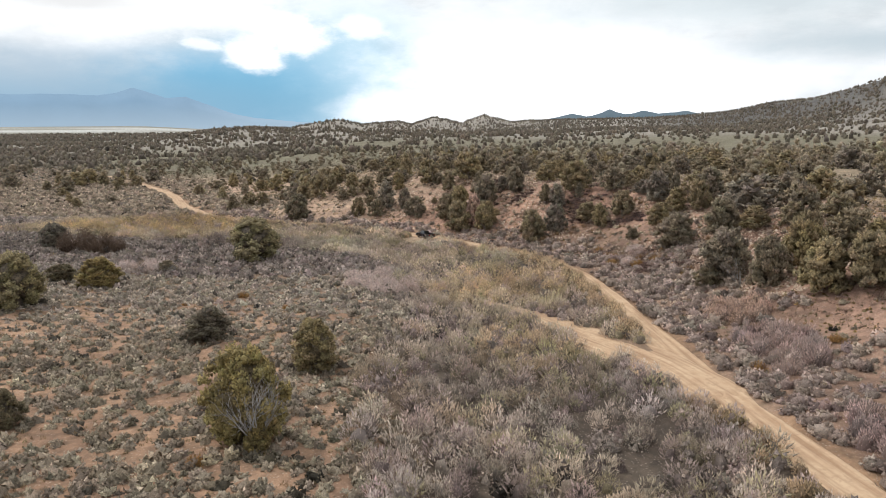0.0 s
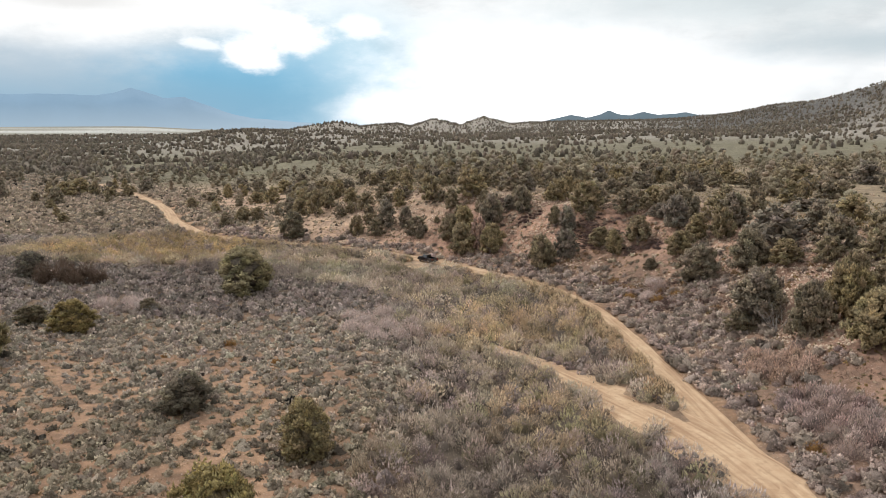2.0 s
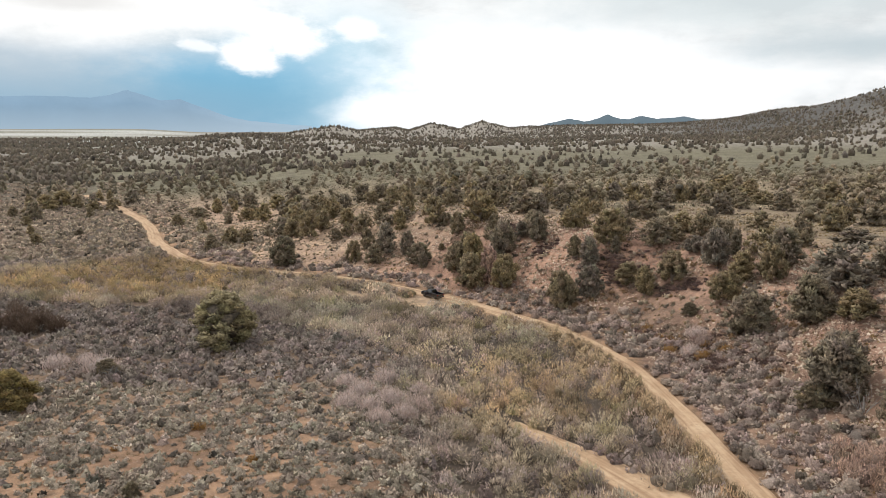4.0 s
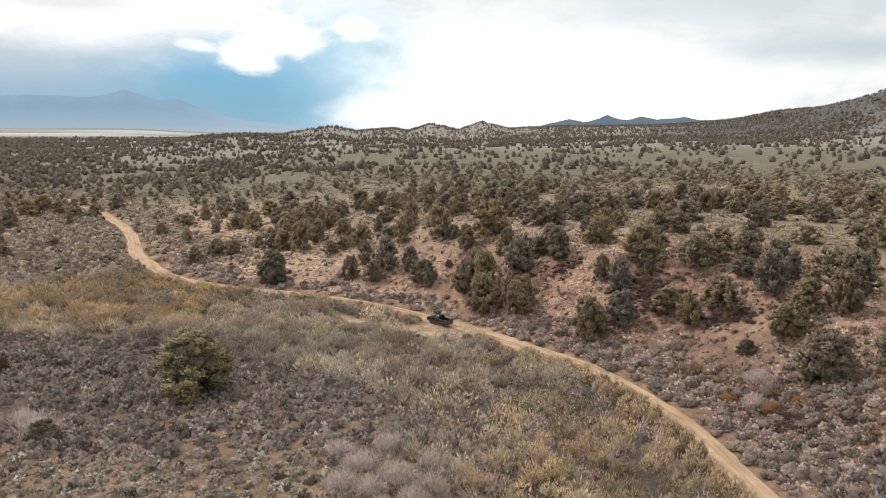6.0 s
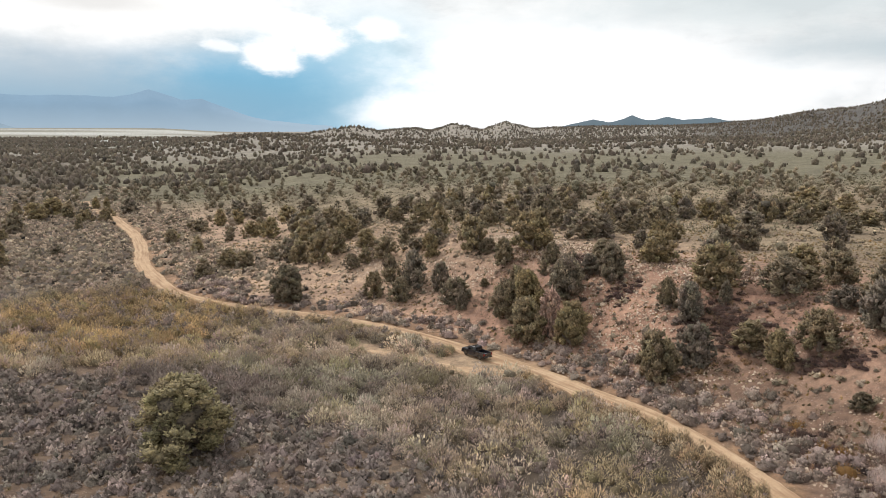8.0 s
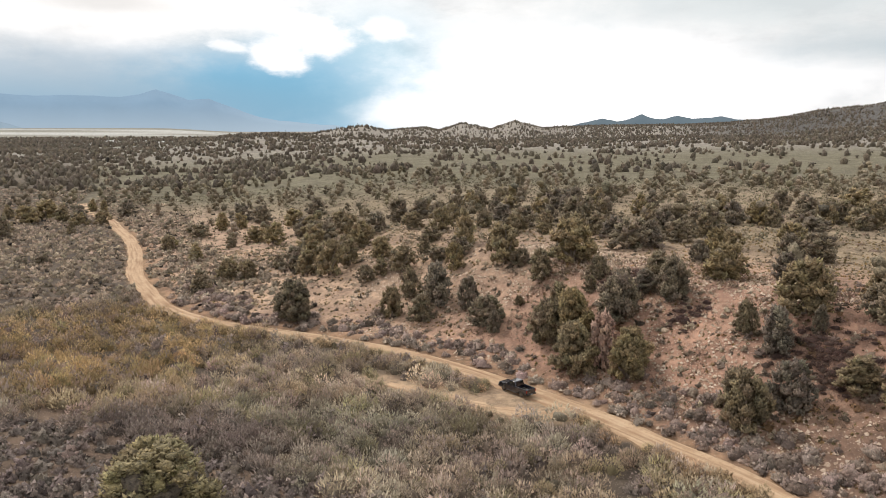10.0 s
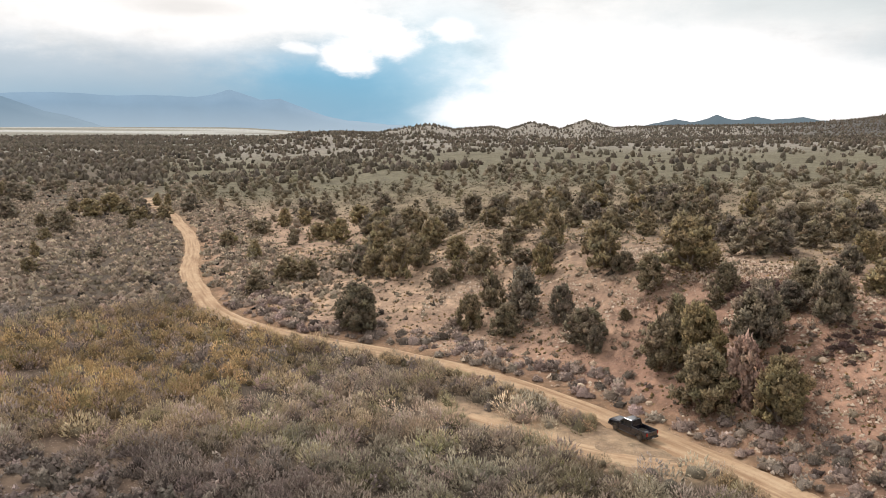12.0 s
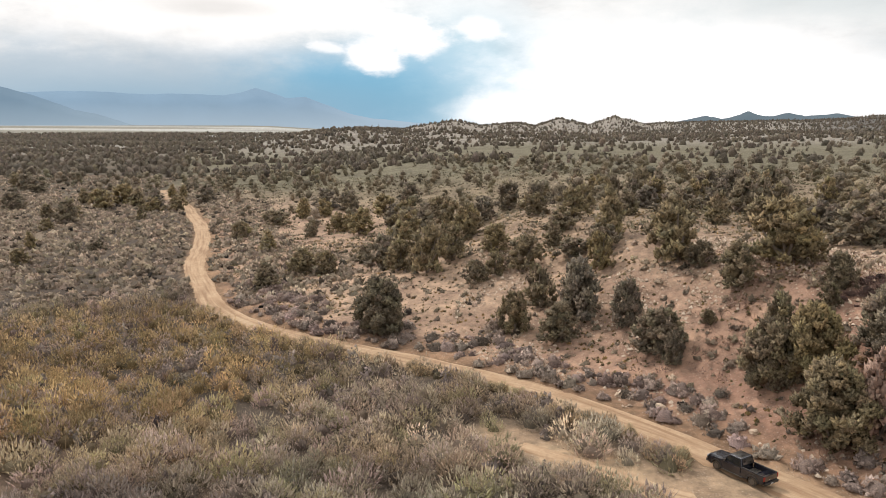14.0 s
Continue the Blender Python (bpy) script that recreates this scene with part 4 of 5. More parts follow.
def build_rocks():
    rng = np.random.default_rng(51)
    x1, y1 = scatter(rng, -20, 75, 95, 250, 7.5, lambda x, y: in_view(x, y) * ((from_line(ROAD, x, y)[0] > 5) & (from_line(ROAD, x, y)[0] < 42)) * smooth(-0.1, 0.3, fractal(x, y, 16, 53) + 0.18))
    s1 = 0.06 + 0.27 * rng.random(len(x1)) ** 3.6
    x2, y2 = scatter(rng, -12, 8, 48, 118, 0.9, lambda x, y: np.exp(-(((x + 3 + 2.5 * fractal(x * 0, y, 13, 57)) / 2.0) ** 2)))
    s2 = 0.07 + 0.30 * rng.random(len(x2)) ** 3
    x3, y3 = scatter(rng, -30, 60, 60, 232, 0.22, lambda x, y: (np.abs(from_line(ROAD, x, y)[0] - 3.6) < 0.9) & clear_of_roads(x, y, 0.1))
    s3 = 0.08 + 0.34 * rng.random(len(x3)) ** 3
    x, y, s = np.r_[x1, x2, x3], np.r_[y1, y2, y3], np.r_[s1, s2, s3]
    c = np.stack([x, y, ground_z(x, y) + 0.0], 1)
    v, f = domes(rng, c, s, s * rng.uniform(0.7, 1.3, len(x)), 5)
    pale = np.r_[np.full(len(x1), 1.2), np.full(len(x2), 1.3), np.full(len(x3), 1.1)]
    t = np.repeat(np.stack([pale, pale * 0.97, pale * 0.93], 1), 6, axis=0)
    tagged(new("rocks", mesh_of("rocks", v.reshape(-1, 3), f.reshape(-1, 3), ROCK, t)), "loose pale stones on the slope and wash bank", "rocks", kind="stuff")


def tube(points, radii, sides=5):
    p = np.asarray(points, float)
    v, f = [], []
    for i, (q, r) in enumerate(zip(p, radii)):
        d = unit(p[min(i + 1, len(p) - 1)] - p[max(i - 1, 0)])
        a = unit(np.cross(d, (0.31, 0.95, 0.12)))
        b = np.cross(d, a)
        v += [q + r * (a * math.cos(w) + b * math.sin(w)) for w in np.arange(sides) * 2 * math.pi / sides]
    for i in range(len(p) - 1):
        for k in range(sides):
            a, b = i * sides + k, i * sides + (k + 1) % sides
            f += [(a, b, b + sides), (a, b + sides, a + sides)]
    return np.array(v), np.array(f)


def joined(pieces):
    v, f, n = [], [], 0
    for a, b in pieces:
        v.append(a), f.append(b + n)
        n += len(a)
    return np.concatenate(v), np.concatenate(f)


def juniper_shape(seed, lobes, sprays, tufts, spread=1.0, point=0.0, openness=0.0, leaf=0.105, green=(1.0, 1.0, 1.0)):
    """Crown and trunk meshes of a juniper of height 1 and width about 1."""
    rng = np.random.default_rng(seed)
    h = np.linspace(0.07, 0.94, lobes) + rng.uniform(-0.03, 0.03, lobes)
    prof = np.sin(np.pi * (0.20 + 0.76 * np.clip(h, 0, 1))) ** 0.75 * (1 - point * h)
    ang = np.arange(lobes) * 2.39996 + rng.uniform(-0.6, 0.6, lobes)
    lean = rng.uniform(-0.08, 0.08, 2)
    bulge = 1 + 0.26 * np.sin(ang * 2 + rng.uniform(0, 6)) + 0.16 * np.sin(ang * 3 + h * 7 + rng.uniform(0, 6))
    rad = 0.5 * spread * prof * bulge * rng.uniform(0.55, 0.86, lobes)
    size = rng.uniform(0.085, 0.145, lobes) * (0.72 + 0.4 * prof) * (22 / lobes) ** 0.16
    # a few inner masses keep the light from falling through
    inner = max(5, lobes // 7)
    hi = np.linspace(0.22, 0.74, inner)
    pi_ = np.sin(np.pi * (0.20 + 0.76 * hi)) ** 0.75 * (1 - point * hi)
    ai = np.arange(inner) * 2.39996
    ci = np.stack([0.14 * spread * pi_ * np.cos(ai) + lean[0] * hi, 0.14 * spread * pi_ * np.sin(ai) + lean[1] * hi, hi], 1)
    c = np.stack([rad * np.cos(ang) + lean[0] * h, rad * np.sin(ang) + lean[1] * h, np.clip(h - size * 0.2, size * 0.7, 1 - size)], 1)
    tr = sprigs(rng, c, size, size * rng.uniform(1.0, 1.5, lobes), sprays, np.full(lobes, leaf), np.full(lobes, leaf * 0.36), 0.6, shell=0.80, squat=0.62)
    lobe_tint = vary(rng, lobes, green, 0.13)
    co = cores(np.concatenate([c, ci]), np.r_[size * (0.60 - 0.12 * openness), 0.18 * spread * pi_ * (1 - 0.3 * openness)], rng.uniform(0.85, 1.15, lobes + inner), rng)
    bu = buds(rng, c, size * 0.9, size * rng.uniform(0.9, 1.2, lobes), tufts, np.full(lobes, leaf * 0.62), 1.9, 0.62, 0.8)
    # cores and inner masses darkened by tint, as shade inside the crown
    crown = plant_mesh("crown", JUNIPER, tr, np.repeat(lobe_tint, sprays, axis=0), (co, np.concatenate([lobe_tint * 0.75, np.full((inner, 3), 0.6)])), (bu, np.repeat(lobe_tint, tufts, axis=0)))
    limbs = []
    for k in range(5):
        tip = c[rng.integers(lobes // 4, lobes)]
        root = np.array([rng.uniform(-0.035, 0.035), rng.uniform(-0.035, 0.035), -0.04])
        mid = root * 0.5 + tip * 0.5 + rng.uniform(-0.05, 0.05, 3) * (1, 1, 0.4)
        limbs.append(tube([root, root * 0.7 + mid * 0.3 + (0, 0, 0.03), mid, tip], [0.045, 0.034, 0.022, 0.008]))
    v, f = joined(limbs)
    return crown, mesh_of("trunk", v, f, BARK)


def bare_limbs(seed, n=9, depth=3):
    """Bleached leafless branches, height 1."""
    rng = np.random.default_rng(seed)
    pieces, made = [], []

    def grow(p, d, ln, r, lev):
        q = [p]
        for _ in range(3):
            d = unit(d + 0.16 * rng.normal(size=3) + (0, 0, 0.10))
            q.append(q[-1] + d * ln / 3)
        pieces.append(tube(q, [r, r * 0.8, r * 0.6, r * 0.35], 4))
        if lev:
            for _ in range(3):
                grow(q[rng.integers(1, 4)], unit(d + 0.45 * rng.normal(size=3)), ln * rng.uniform(0.45, 0.7), r * 0.5, lev - 1)

    for k in range(n):
        a = rng.uniform(0, 6.28)
        grow(np.array([0.05 * math.cos(a), 0.05 * math.sin(a), -0.02]), unit(np.array([math.cos(a) * 0.8, math.sin(a) * 0.8, 1.1])), 0.55, 0.0075, depth - 1)
        v, f = joined(pieces)
        pieces.clear()
        made.append(mesh_of("dead_branch", v, f, DEADWOOD))
    return made


def juniper_stock():
    """Six plain shapes for the slope, four finer ones nearer, four finest for the nearest trees."""
    plain = ((1, 32, 10, 11, 1.0, 0.0, 0.0), (2, 30, 10, 11, 0.95, 0.35, 0.2), (3, 34, 10, 13, 1.05, 0.1, 0.4), (4, 30, 10, 13, 0.9, 0.5, 0.1), (5, 32, 10, 13, 1.05, 0.0, 0.6), (6, 32, 10, 13, 0.95, 0.2, 0.3))
    fine = ((7, 48, 18, 16, 1.0, 0.0, 0.0), (8, 46, 18, 16, 0.95, 0.25, 0.2), (9, 50, 18, 16, 1.05, 0.1, 0.4), (10, 46, 18, 16, 0.95, 0.4, 0.1))
    finest = ((11, 72, 30, 34, 1.0, 0.0, 0.0), (12, 70, 30, 34, 0.95, 0.2, 0.1), (13, 74, 30, 34, 1.05, 0.1, 0.25), (14, 70, 30, 34, 0.95, 0.3, 0.1))
    return [juniper_shape(*a, leaf=0.070) for a in plain] + [juniper_shape(*a, leaf=0.054) for a in fine] + [juniper_shape(*a, leaf=0.040) for a in finest] + [juniper_shape(15, 120, 60, 30, 1.02, 0.0, 0.0, 0.027, (1.12, 1.13, 0.82)), juniper_shape(16, 116, 60, 30, 0.98, 0.25, 0.0, 0.027, (1.10, 1.08, 0.84)), juniper_shape(17, 110, 60, 30, 1.0, 0.05, 0.1, 0.029, (0.78, 0.80, 0.80))]


STOCK = juniper_stock()
DEAD = [bare_limbs(3, 26)]
TREE_RNG = np.random.default_rng(77)
PLACED = []


def juniper(x, y, height, width, kind=None, label="dark olive-green juniper on dry stony ground", dead=None, sink=0.0):
    nearest = (x < -5 and y < 165) or (y < 202 and 8 < x < 34) or (y < 150 and x < 61)
    close = y < 226 and -40 < x < 66
    k = int(TREE_RNG.integers(10, 14) if nearest else TREE_RNG.integers(6, 10) if close else TREE_RNG.integers(6)) if kind is None else kind
    crown, trunk = STOCK[k]
    t = new("juniper")
    z = float(ground_z(np.array([x]), np.array([y]))[0])
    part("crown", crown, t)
    part("trunk", trunk, t)
    if dead is not None:
        for limb in DEAD[dead]:
            bare = part("dead_branch", limb, t, "bleached bare grey branch")
            bare.location, bare.scale = (0.20, -0.36, 0.17), (0.85, 0.5, 0.66)
    a = TREE_RNG.uniform(0, 360) if dead is None else 0.0
    t.matrix_world = Matrix.Translation((x, y, z - 0.05 - sink)) @ Matrix.Rotation(radians(a), 4, "Z") @ Matrix.Diagonal((width, width, height, 1))
    PLACED.append((x, y, max(width, 2.0)))
    return tagged(t, label, "tree", group="junipers of the slope and flats")


def grove(label, rows):
    """Trees set one by one: x, y, height, width."""
    for x, y, h, w in rows:
        juniper(x, y, h, w, label=label)


# beside the flight, on the terrace
juniper(-12.1, 54.1, 7.6, 6.6, 14, label="olive-green juniper with bleached bare limbs among sagebrush", dead=0)
juniper(-31.6, 57.7, 3.2, 3.4, 15, label="low bushy dark juniper among sagebrush")
juniper(-8.4, 72.2, 5.3, 6.0, 15, label="large rounded olive-green juniper among sagebrush")
juniper(-22.5, 84.4, 3.9, 5.6, 16, label="low bushy dark juniper among sagebrush")
juniper(-25.2, 94.0, 1.4, 1.8, label="low bushy dark juniper among sagebrush")
juniper(-52.0, 101.9, 7.6, 8.5, 14, label="large rounded olive-green juniper among sagebrush")
juniper(-46.8, 116.4, 4.9, 6.7, 15, label="large rounded olive-green juniper among sagebrush")
juniper(-54.6, 120.9, 2.9, 4.4, 16, label="low bushy dark juniper among sagebrush")
juniper(-40.2, 129.4, 2.4, 3.4, label="olive-green juniper with bleached bare limbs among sagebrush", dead=0)
juniper(-28.4, 146.5, 8.5, 12.2, 14, label="large rounded olive-green juniper among sagebrush")
juniper(-72.0, 158.4, 5.4, 6.6, 16, label="low bushy dark juniper among sagebrush")
grove("dark green juniper above the road", ((59.8, 87.9, 7.2, 6.9), (55.8, 92.3, 7.2, 7.8), (64.4, 93.5, 5.6, 5.5), (53.4, 101.4, 7.6, 5.8), (58.2, 101.0, 7.4, 5.6), (48.7, 111.0, 3.4, 3.9), (65.6, 102.3, 5.9, 6.8), (52.0, 112.0, 8.0, 8.6), (71.6, 115.5, 4.6, 6.5), (69.7, 123.2, 6.1, 7.0), (63.4, 126.9, 4.3, 6.1), (60.1, 132.3, 7.3, 7.2), (52.9, 136.3, 6.7, 7.4), (66.8, 136.4, 7.5, 10.7), (75.5, 138.3, 6.0, 7.3), (84.9, 144.1, 6.2, 7.2), (54.2, 147.6, 4.8, 5.4), (48.6, 148.5, 2.3, 2.9), (65.6, 151.6, 6.7, 7.2), (58.8, 151.7, 5.0, 5.8), (66.4, 159.0, 5.3, 6.1), (57.5, 159.7, 6.8, 6.3), (50.2, 161.2, 5.6, 5.8), (93.3, 161.8, 3.6, 2.7)))
grove("grey-green juniper on the stony slope", ((61.2, 165.6, 5.9, 5.7), (31.2, 169.0, 7.4, 6.0), (43.9, 167.5, 4.3, 6.0), (36.6, 168.6, 6.4, 5.8), (92.8, 173.8, 3.2, 7.2), (38.8, 177.4, 6.2, 5.2), (52.0, 175.1, 5.5, 6.9), (44.3, 181.4, 7.4, 8.2), (63.4, 180.1, 5.5, 5.7), (22.3, 185.2, 7.2, 6.4), (16.1, 190.0, 7.8, 7.6), (64.0, 191.3, 4.7, 6.1), (31.6, 195.2, 6.8, 5.7), (23.9, 196.5, 8.0, 7.4), (84.9, 197.6, 4.0, 5.7), (17.3, 197.6, 8.4, 7.0), (31.6, 203.3, 4.2, 5.7), (29.1, 200.4, 3.8, 4.3), (23.5, 208.5, 4.4, 4.1), (4.8, 210.6, 5.5, 6.6), (10.7, 211.8, 1.9, 2.1), (15.1, 217.1, 5.7, 6.1)))
grove("olive-green juniper low on the stony slope", ((37.0, 182.0, 5.0, 3.6), (13.6, 199.4, 7.2, 6.4), (16.2, 205.2, 5.6, 4.4), (48.5, 187.5, 5.2, 5.6)))
grove("juniper on the pinkish eroded slope", ((-6.3, 217.5, 5.3, 5.6), (2.2, 217.6, 6.2, 4.4), (21.3, 218.2, 8.0, 8.4), (-3.4, 222.2, 8.0, 7.6), (-11.7, 222.2, 5.8, 4.2), (12.5, 224.2, 3.4, 3.7), (9.7, 227.7, 8.0, 7.1), (-8.3, 228.0, 6.2, 4.4), (34.1, 228.2, 6.1, 7.9), (39.2, 230.4, 5.3, 6.2), (109.2, 231.2, 5.7, 7.5), (9.0, 235.3, 4.3, 5.0), (46.8, 236.0, 4.6, 6.5), (75.0, 236.5, 5.5, 8.7), (99.6, 237.8, 5.0, 6.7), (-17.7, 238.5, 3.6, 4.1), (1.4, 238.5, 4.4, 5.1), (-3.1, 239.6, 3.0, 5.1), (-10.3, 240.1, 5.6, 5.7), (-14.6, 240.7, 3.7, 3.6), (34.6, 242.3, 4.7, 5.5)))
grove("bushy juniper among stones on the slope", ((0.6, 232.3, 5.8, 4.0), (21.6, 206.6, 2.9, 2.7), (5.9, 207.8, 4.0, 2.9), (-15.0, 247.6, 5.1, 5.1), (-4.2, 250.5, 3.6, 5.1), (42.5, 214.2, 4.1, 3.5), (55.4, 245.1, 5.0, 5.0), (53.6, 227.6, 3.8, 4.5), (65.5, 226.3, 5.7, 5.7), (64.1, 214.8, 5.3, 5.9), (44.2, 177.4, 3.6, 2.3), (72.0, 196.1, 5.3, 4.7), (56.9, 176.6, 3.6, 4.0), (56.5, 166.7, 3.3, 4.1), (45.1, 161.6, 5.4, 4.7), (62.0, 161.6, 4.7, 3.3), (62.2, 148.4, 6.4, 4.8), (67.0, 121.0, 4.3, 4.3), (59.8, 102.9, 7.9, 4.6), (108.4, 264.6, 6.0, 7.9), (97.1, 255.9, 4.5, 5.3), (114.2, 254.2, 4.2, 8.0)))
grove("juniper at the edge of the plateau", ((124.1, 242.5, 6.0, 9.0), (3.3, 243.0, 7.9, 6.3), (153.4, 244.2, 8.0, 10.8), (-5.6, 245.2, 4.2, 4.3), (-26.1, 245.7, 8.0, 6.5), (-22.0, 248.6, 6.0, 5.5), (-54.8, 249.1, 4.8, 7.0), (33.0, 249.4, 4.9, 6.3), (28.0, 249.7, 4.9, 5.7), (21.4, 251.3, 5.4, 5.7), (-31.8, 251.7, 5.5, 5.7), (-1.3, 258.4, 5.5, 6.4), (-46.6, 260.0, 4.5, 5.2), (140.7, 260.5, 6.6, 8.9), (-52.0, 261.3, 4.9, 5.6), (-20.6, 261.5, 6.3, 6.0), (17.5, 262.4, 5.4, 7.3), (9.1, 262.7, 4.7, 5.5), (-7.7, 263.7, 4.2, 4.9), (-113.7, 267.8, 3.7, 4.2), (-41.3, 267.9, 3.5, 4.4), (66.0, 271.1, 5.4, 7.0)))
grove("bushy juniper on the grassy plateau", ((59.5, 271.8, 4.7, 7.0), (141.0, 271.8, 6.7, 10.4), (159.7, 271.8, 8.0, 10.7), (119.5, 274.1, 6.6, 9.0), (53.2, 276.4, 4.8, 6.3), (14.8, 277.8, 4.5, 6.0), (25.0, 285.9, 4.2, 5.0), (-108.9, 289.0, 2.8, 4.1), (-124.0, 287.0, 4.2, 3.8), (-18.7, 295.6, 5.7, 6.6), (34.6, 296.0, 4.6, 4.5), (21.1, 301.9, 3.9, 4.6), (-49.2, 304.2, 6.8, 7.9), (127.3, 307.6, 5.6, 9.1), (-37.6, 308.4, 5.5, 6.4), (-81.5, 310.8, 3.5, 6.8), (-13.1, 314.4, 7.2, 8.1), (-57.1, 315.4, 5.0, 6.7), (-31.4, 323.4, 5.8, 7.7), (-78.5, 329.6, 4.6, 7.3), (-48.8, 337.9, 6.2, 8.2), (-75.4, 345.0, 6.2, 6.6), (-69.2, 347.4, 5.6, 6.0)))
grove("juniper beside the far bend of the road", ((-145.5, 335.8, 7.4, 8.0), (-151.6, 347.0, 6.6, 7.0), (-159.6, 347.4, 4.5, 4.9), (-139.4, 316.8, 3.6, 4.4), (-174.0, 392.8, 5.8, 6.4), (-136.0, 372.0, 5.2, 6.0), (-128.4, 348.0, 4.7, 3.2), (-63.3, 355.8, 6.8, 8.0), (-44.7, 360.0, 6.8, 8.0), (-73.1, 364.3, 7.0, 9.4), (-128.7, 374.0, 5.5, 6.5), (-184.6, 367.2, 6.6, 7.4), (-192.0, 378.0, 7.0, 7.6), (-159.4, 379.5, 7.3, 8.6), (-140.9, 382.4, 7.3, 7.2), (-148.7, 384.7, 7.3, 8.6), (-160.1, 395.7, 8.0, 10.3), (-128.0, 396.7, 7.3, 9.4), (-151.5, 419.0, 5.6, 5.6), (-145.0, 415.0, 5.6, 4.6), (-220.6, 434.9, 6.5, 9.3), (-233.6, 446.0, 7.6, 7.8), (-242.0, 452.0, 7.0, 7.4)))


def free_wood(x, y):
    s = float(from_line(ROAD, np.array([x]), np.array([y]))[0][0])
    return not (s < 75 and y < 300 and x < 75) or (s > 14 and (x * 7.13 + y * 3.77) % 1.0 < 0.22)



# ---- the pickup on the road ----
def box_bm(x0, x1, y0, y1, z0, z1, bevel=0.03, taper_top=(0, 0, 0), seg=2):
    """A box with softened edges; taper_top pulls the top in at the front, the back and both sides."""
    bm = bmesh.new()
    f, b, s = taper_top
    vs = [bm.verts.new(p) for p in ((x0, y0, z0), (x1, y0, z0), (x1, y1, z0), (x0, y1, z0), (x0 + b, y0 + s, z1), (x1 - f, y0 + s, z1), (x1 - f, y1 - s, z1), (x0 + b, y1 - s, z1))]
    for q in ((3, 2, 1, 0), (4, 5, 6, 7), (0, 1, 5, 4), (1, 2, 6, 5), (2, 3, 7, 6), (3, 0, 4, 7)):
        bm.faces.new([vs[k] for k in q])
    if bevel:
        bmesh.ops.bevel(bm, geom=list(bm.edges), offset=bevel, segments=seg, affect="EDGES", profile=0.6)
    return bm


def from_bm(name, bm, mat, parent, label="", smooth_faces=False):
    me = bpy.data.meshes.new(name)
    bm.normal_update()
    bm.to_mesh(me)
    bm.free()
    if smooth_faces:
        me.polygons.foreach_set("use_smooth", np.ones(len(me.polygons), bool))
    me.materials.append(mat)
    return part(name, me, parent, label)


def profile_bm(outline, y0, y1, bevel=0.03):
    """A side outline (x, z) given width from y0 to y1, edges softened."""
    bm = bmesh.new()
    a = [bm.verts.new((x, y0, z)) for x, z in outline]
    b = [bm.verts.new((x, y1, z)) for x, z in outline]
    n = len(outline)
    bm.faces.new(a[::-1]), bm.faces.new(b)
    for k in range(n):
        bm.faces.new((a[k], a[(k + 1) % n], b[(k + 1) % n], b[k]))
    bmesh.ops.recalc_face_normals(bm, faces=list(bm.faces))
    if bevel:
        rim = [e for e in bm.edges if (e.verts[0].co.y == e.verts[1].co.y)]
        bmesh.ops.bevel(bm, geom=rim, offset=bevel, segments=2, affect="EDGES")
    return bm


def arch(cx, r, n=9):
    return [(cx + r * math.cos(a), 0.42 + r * math.sin(a)) for a in np.linspace(math.pi, 0, n)]


def disc_bm(r, w, n=28, bevel=0.03):
    bm = bmesh.new()
    bmesh.ops.create_cone(bm, cap_ends=True, segments=n, radius1=r, radius2=r, depth=w, matrix=Matrix.Rotation(math.pi / 2, 4, "X"))
    rim = [e for e in bm.edges if abs(e.verts[0].co.y - e.verts[1].co.y) < 1e-4]
    bmesh.ops.bevel(bm, geom=rim, offset=bevel, segments=2, affect="EDGES")
    return bm


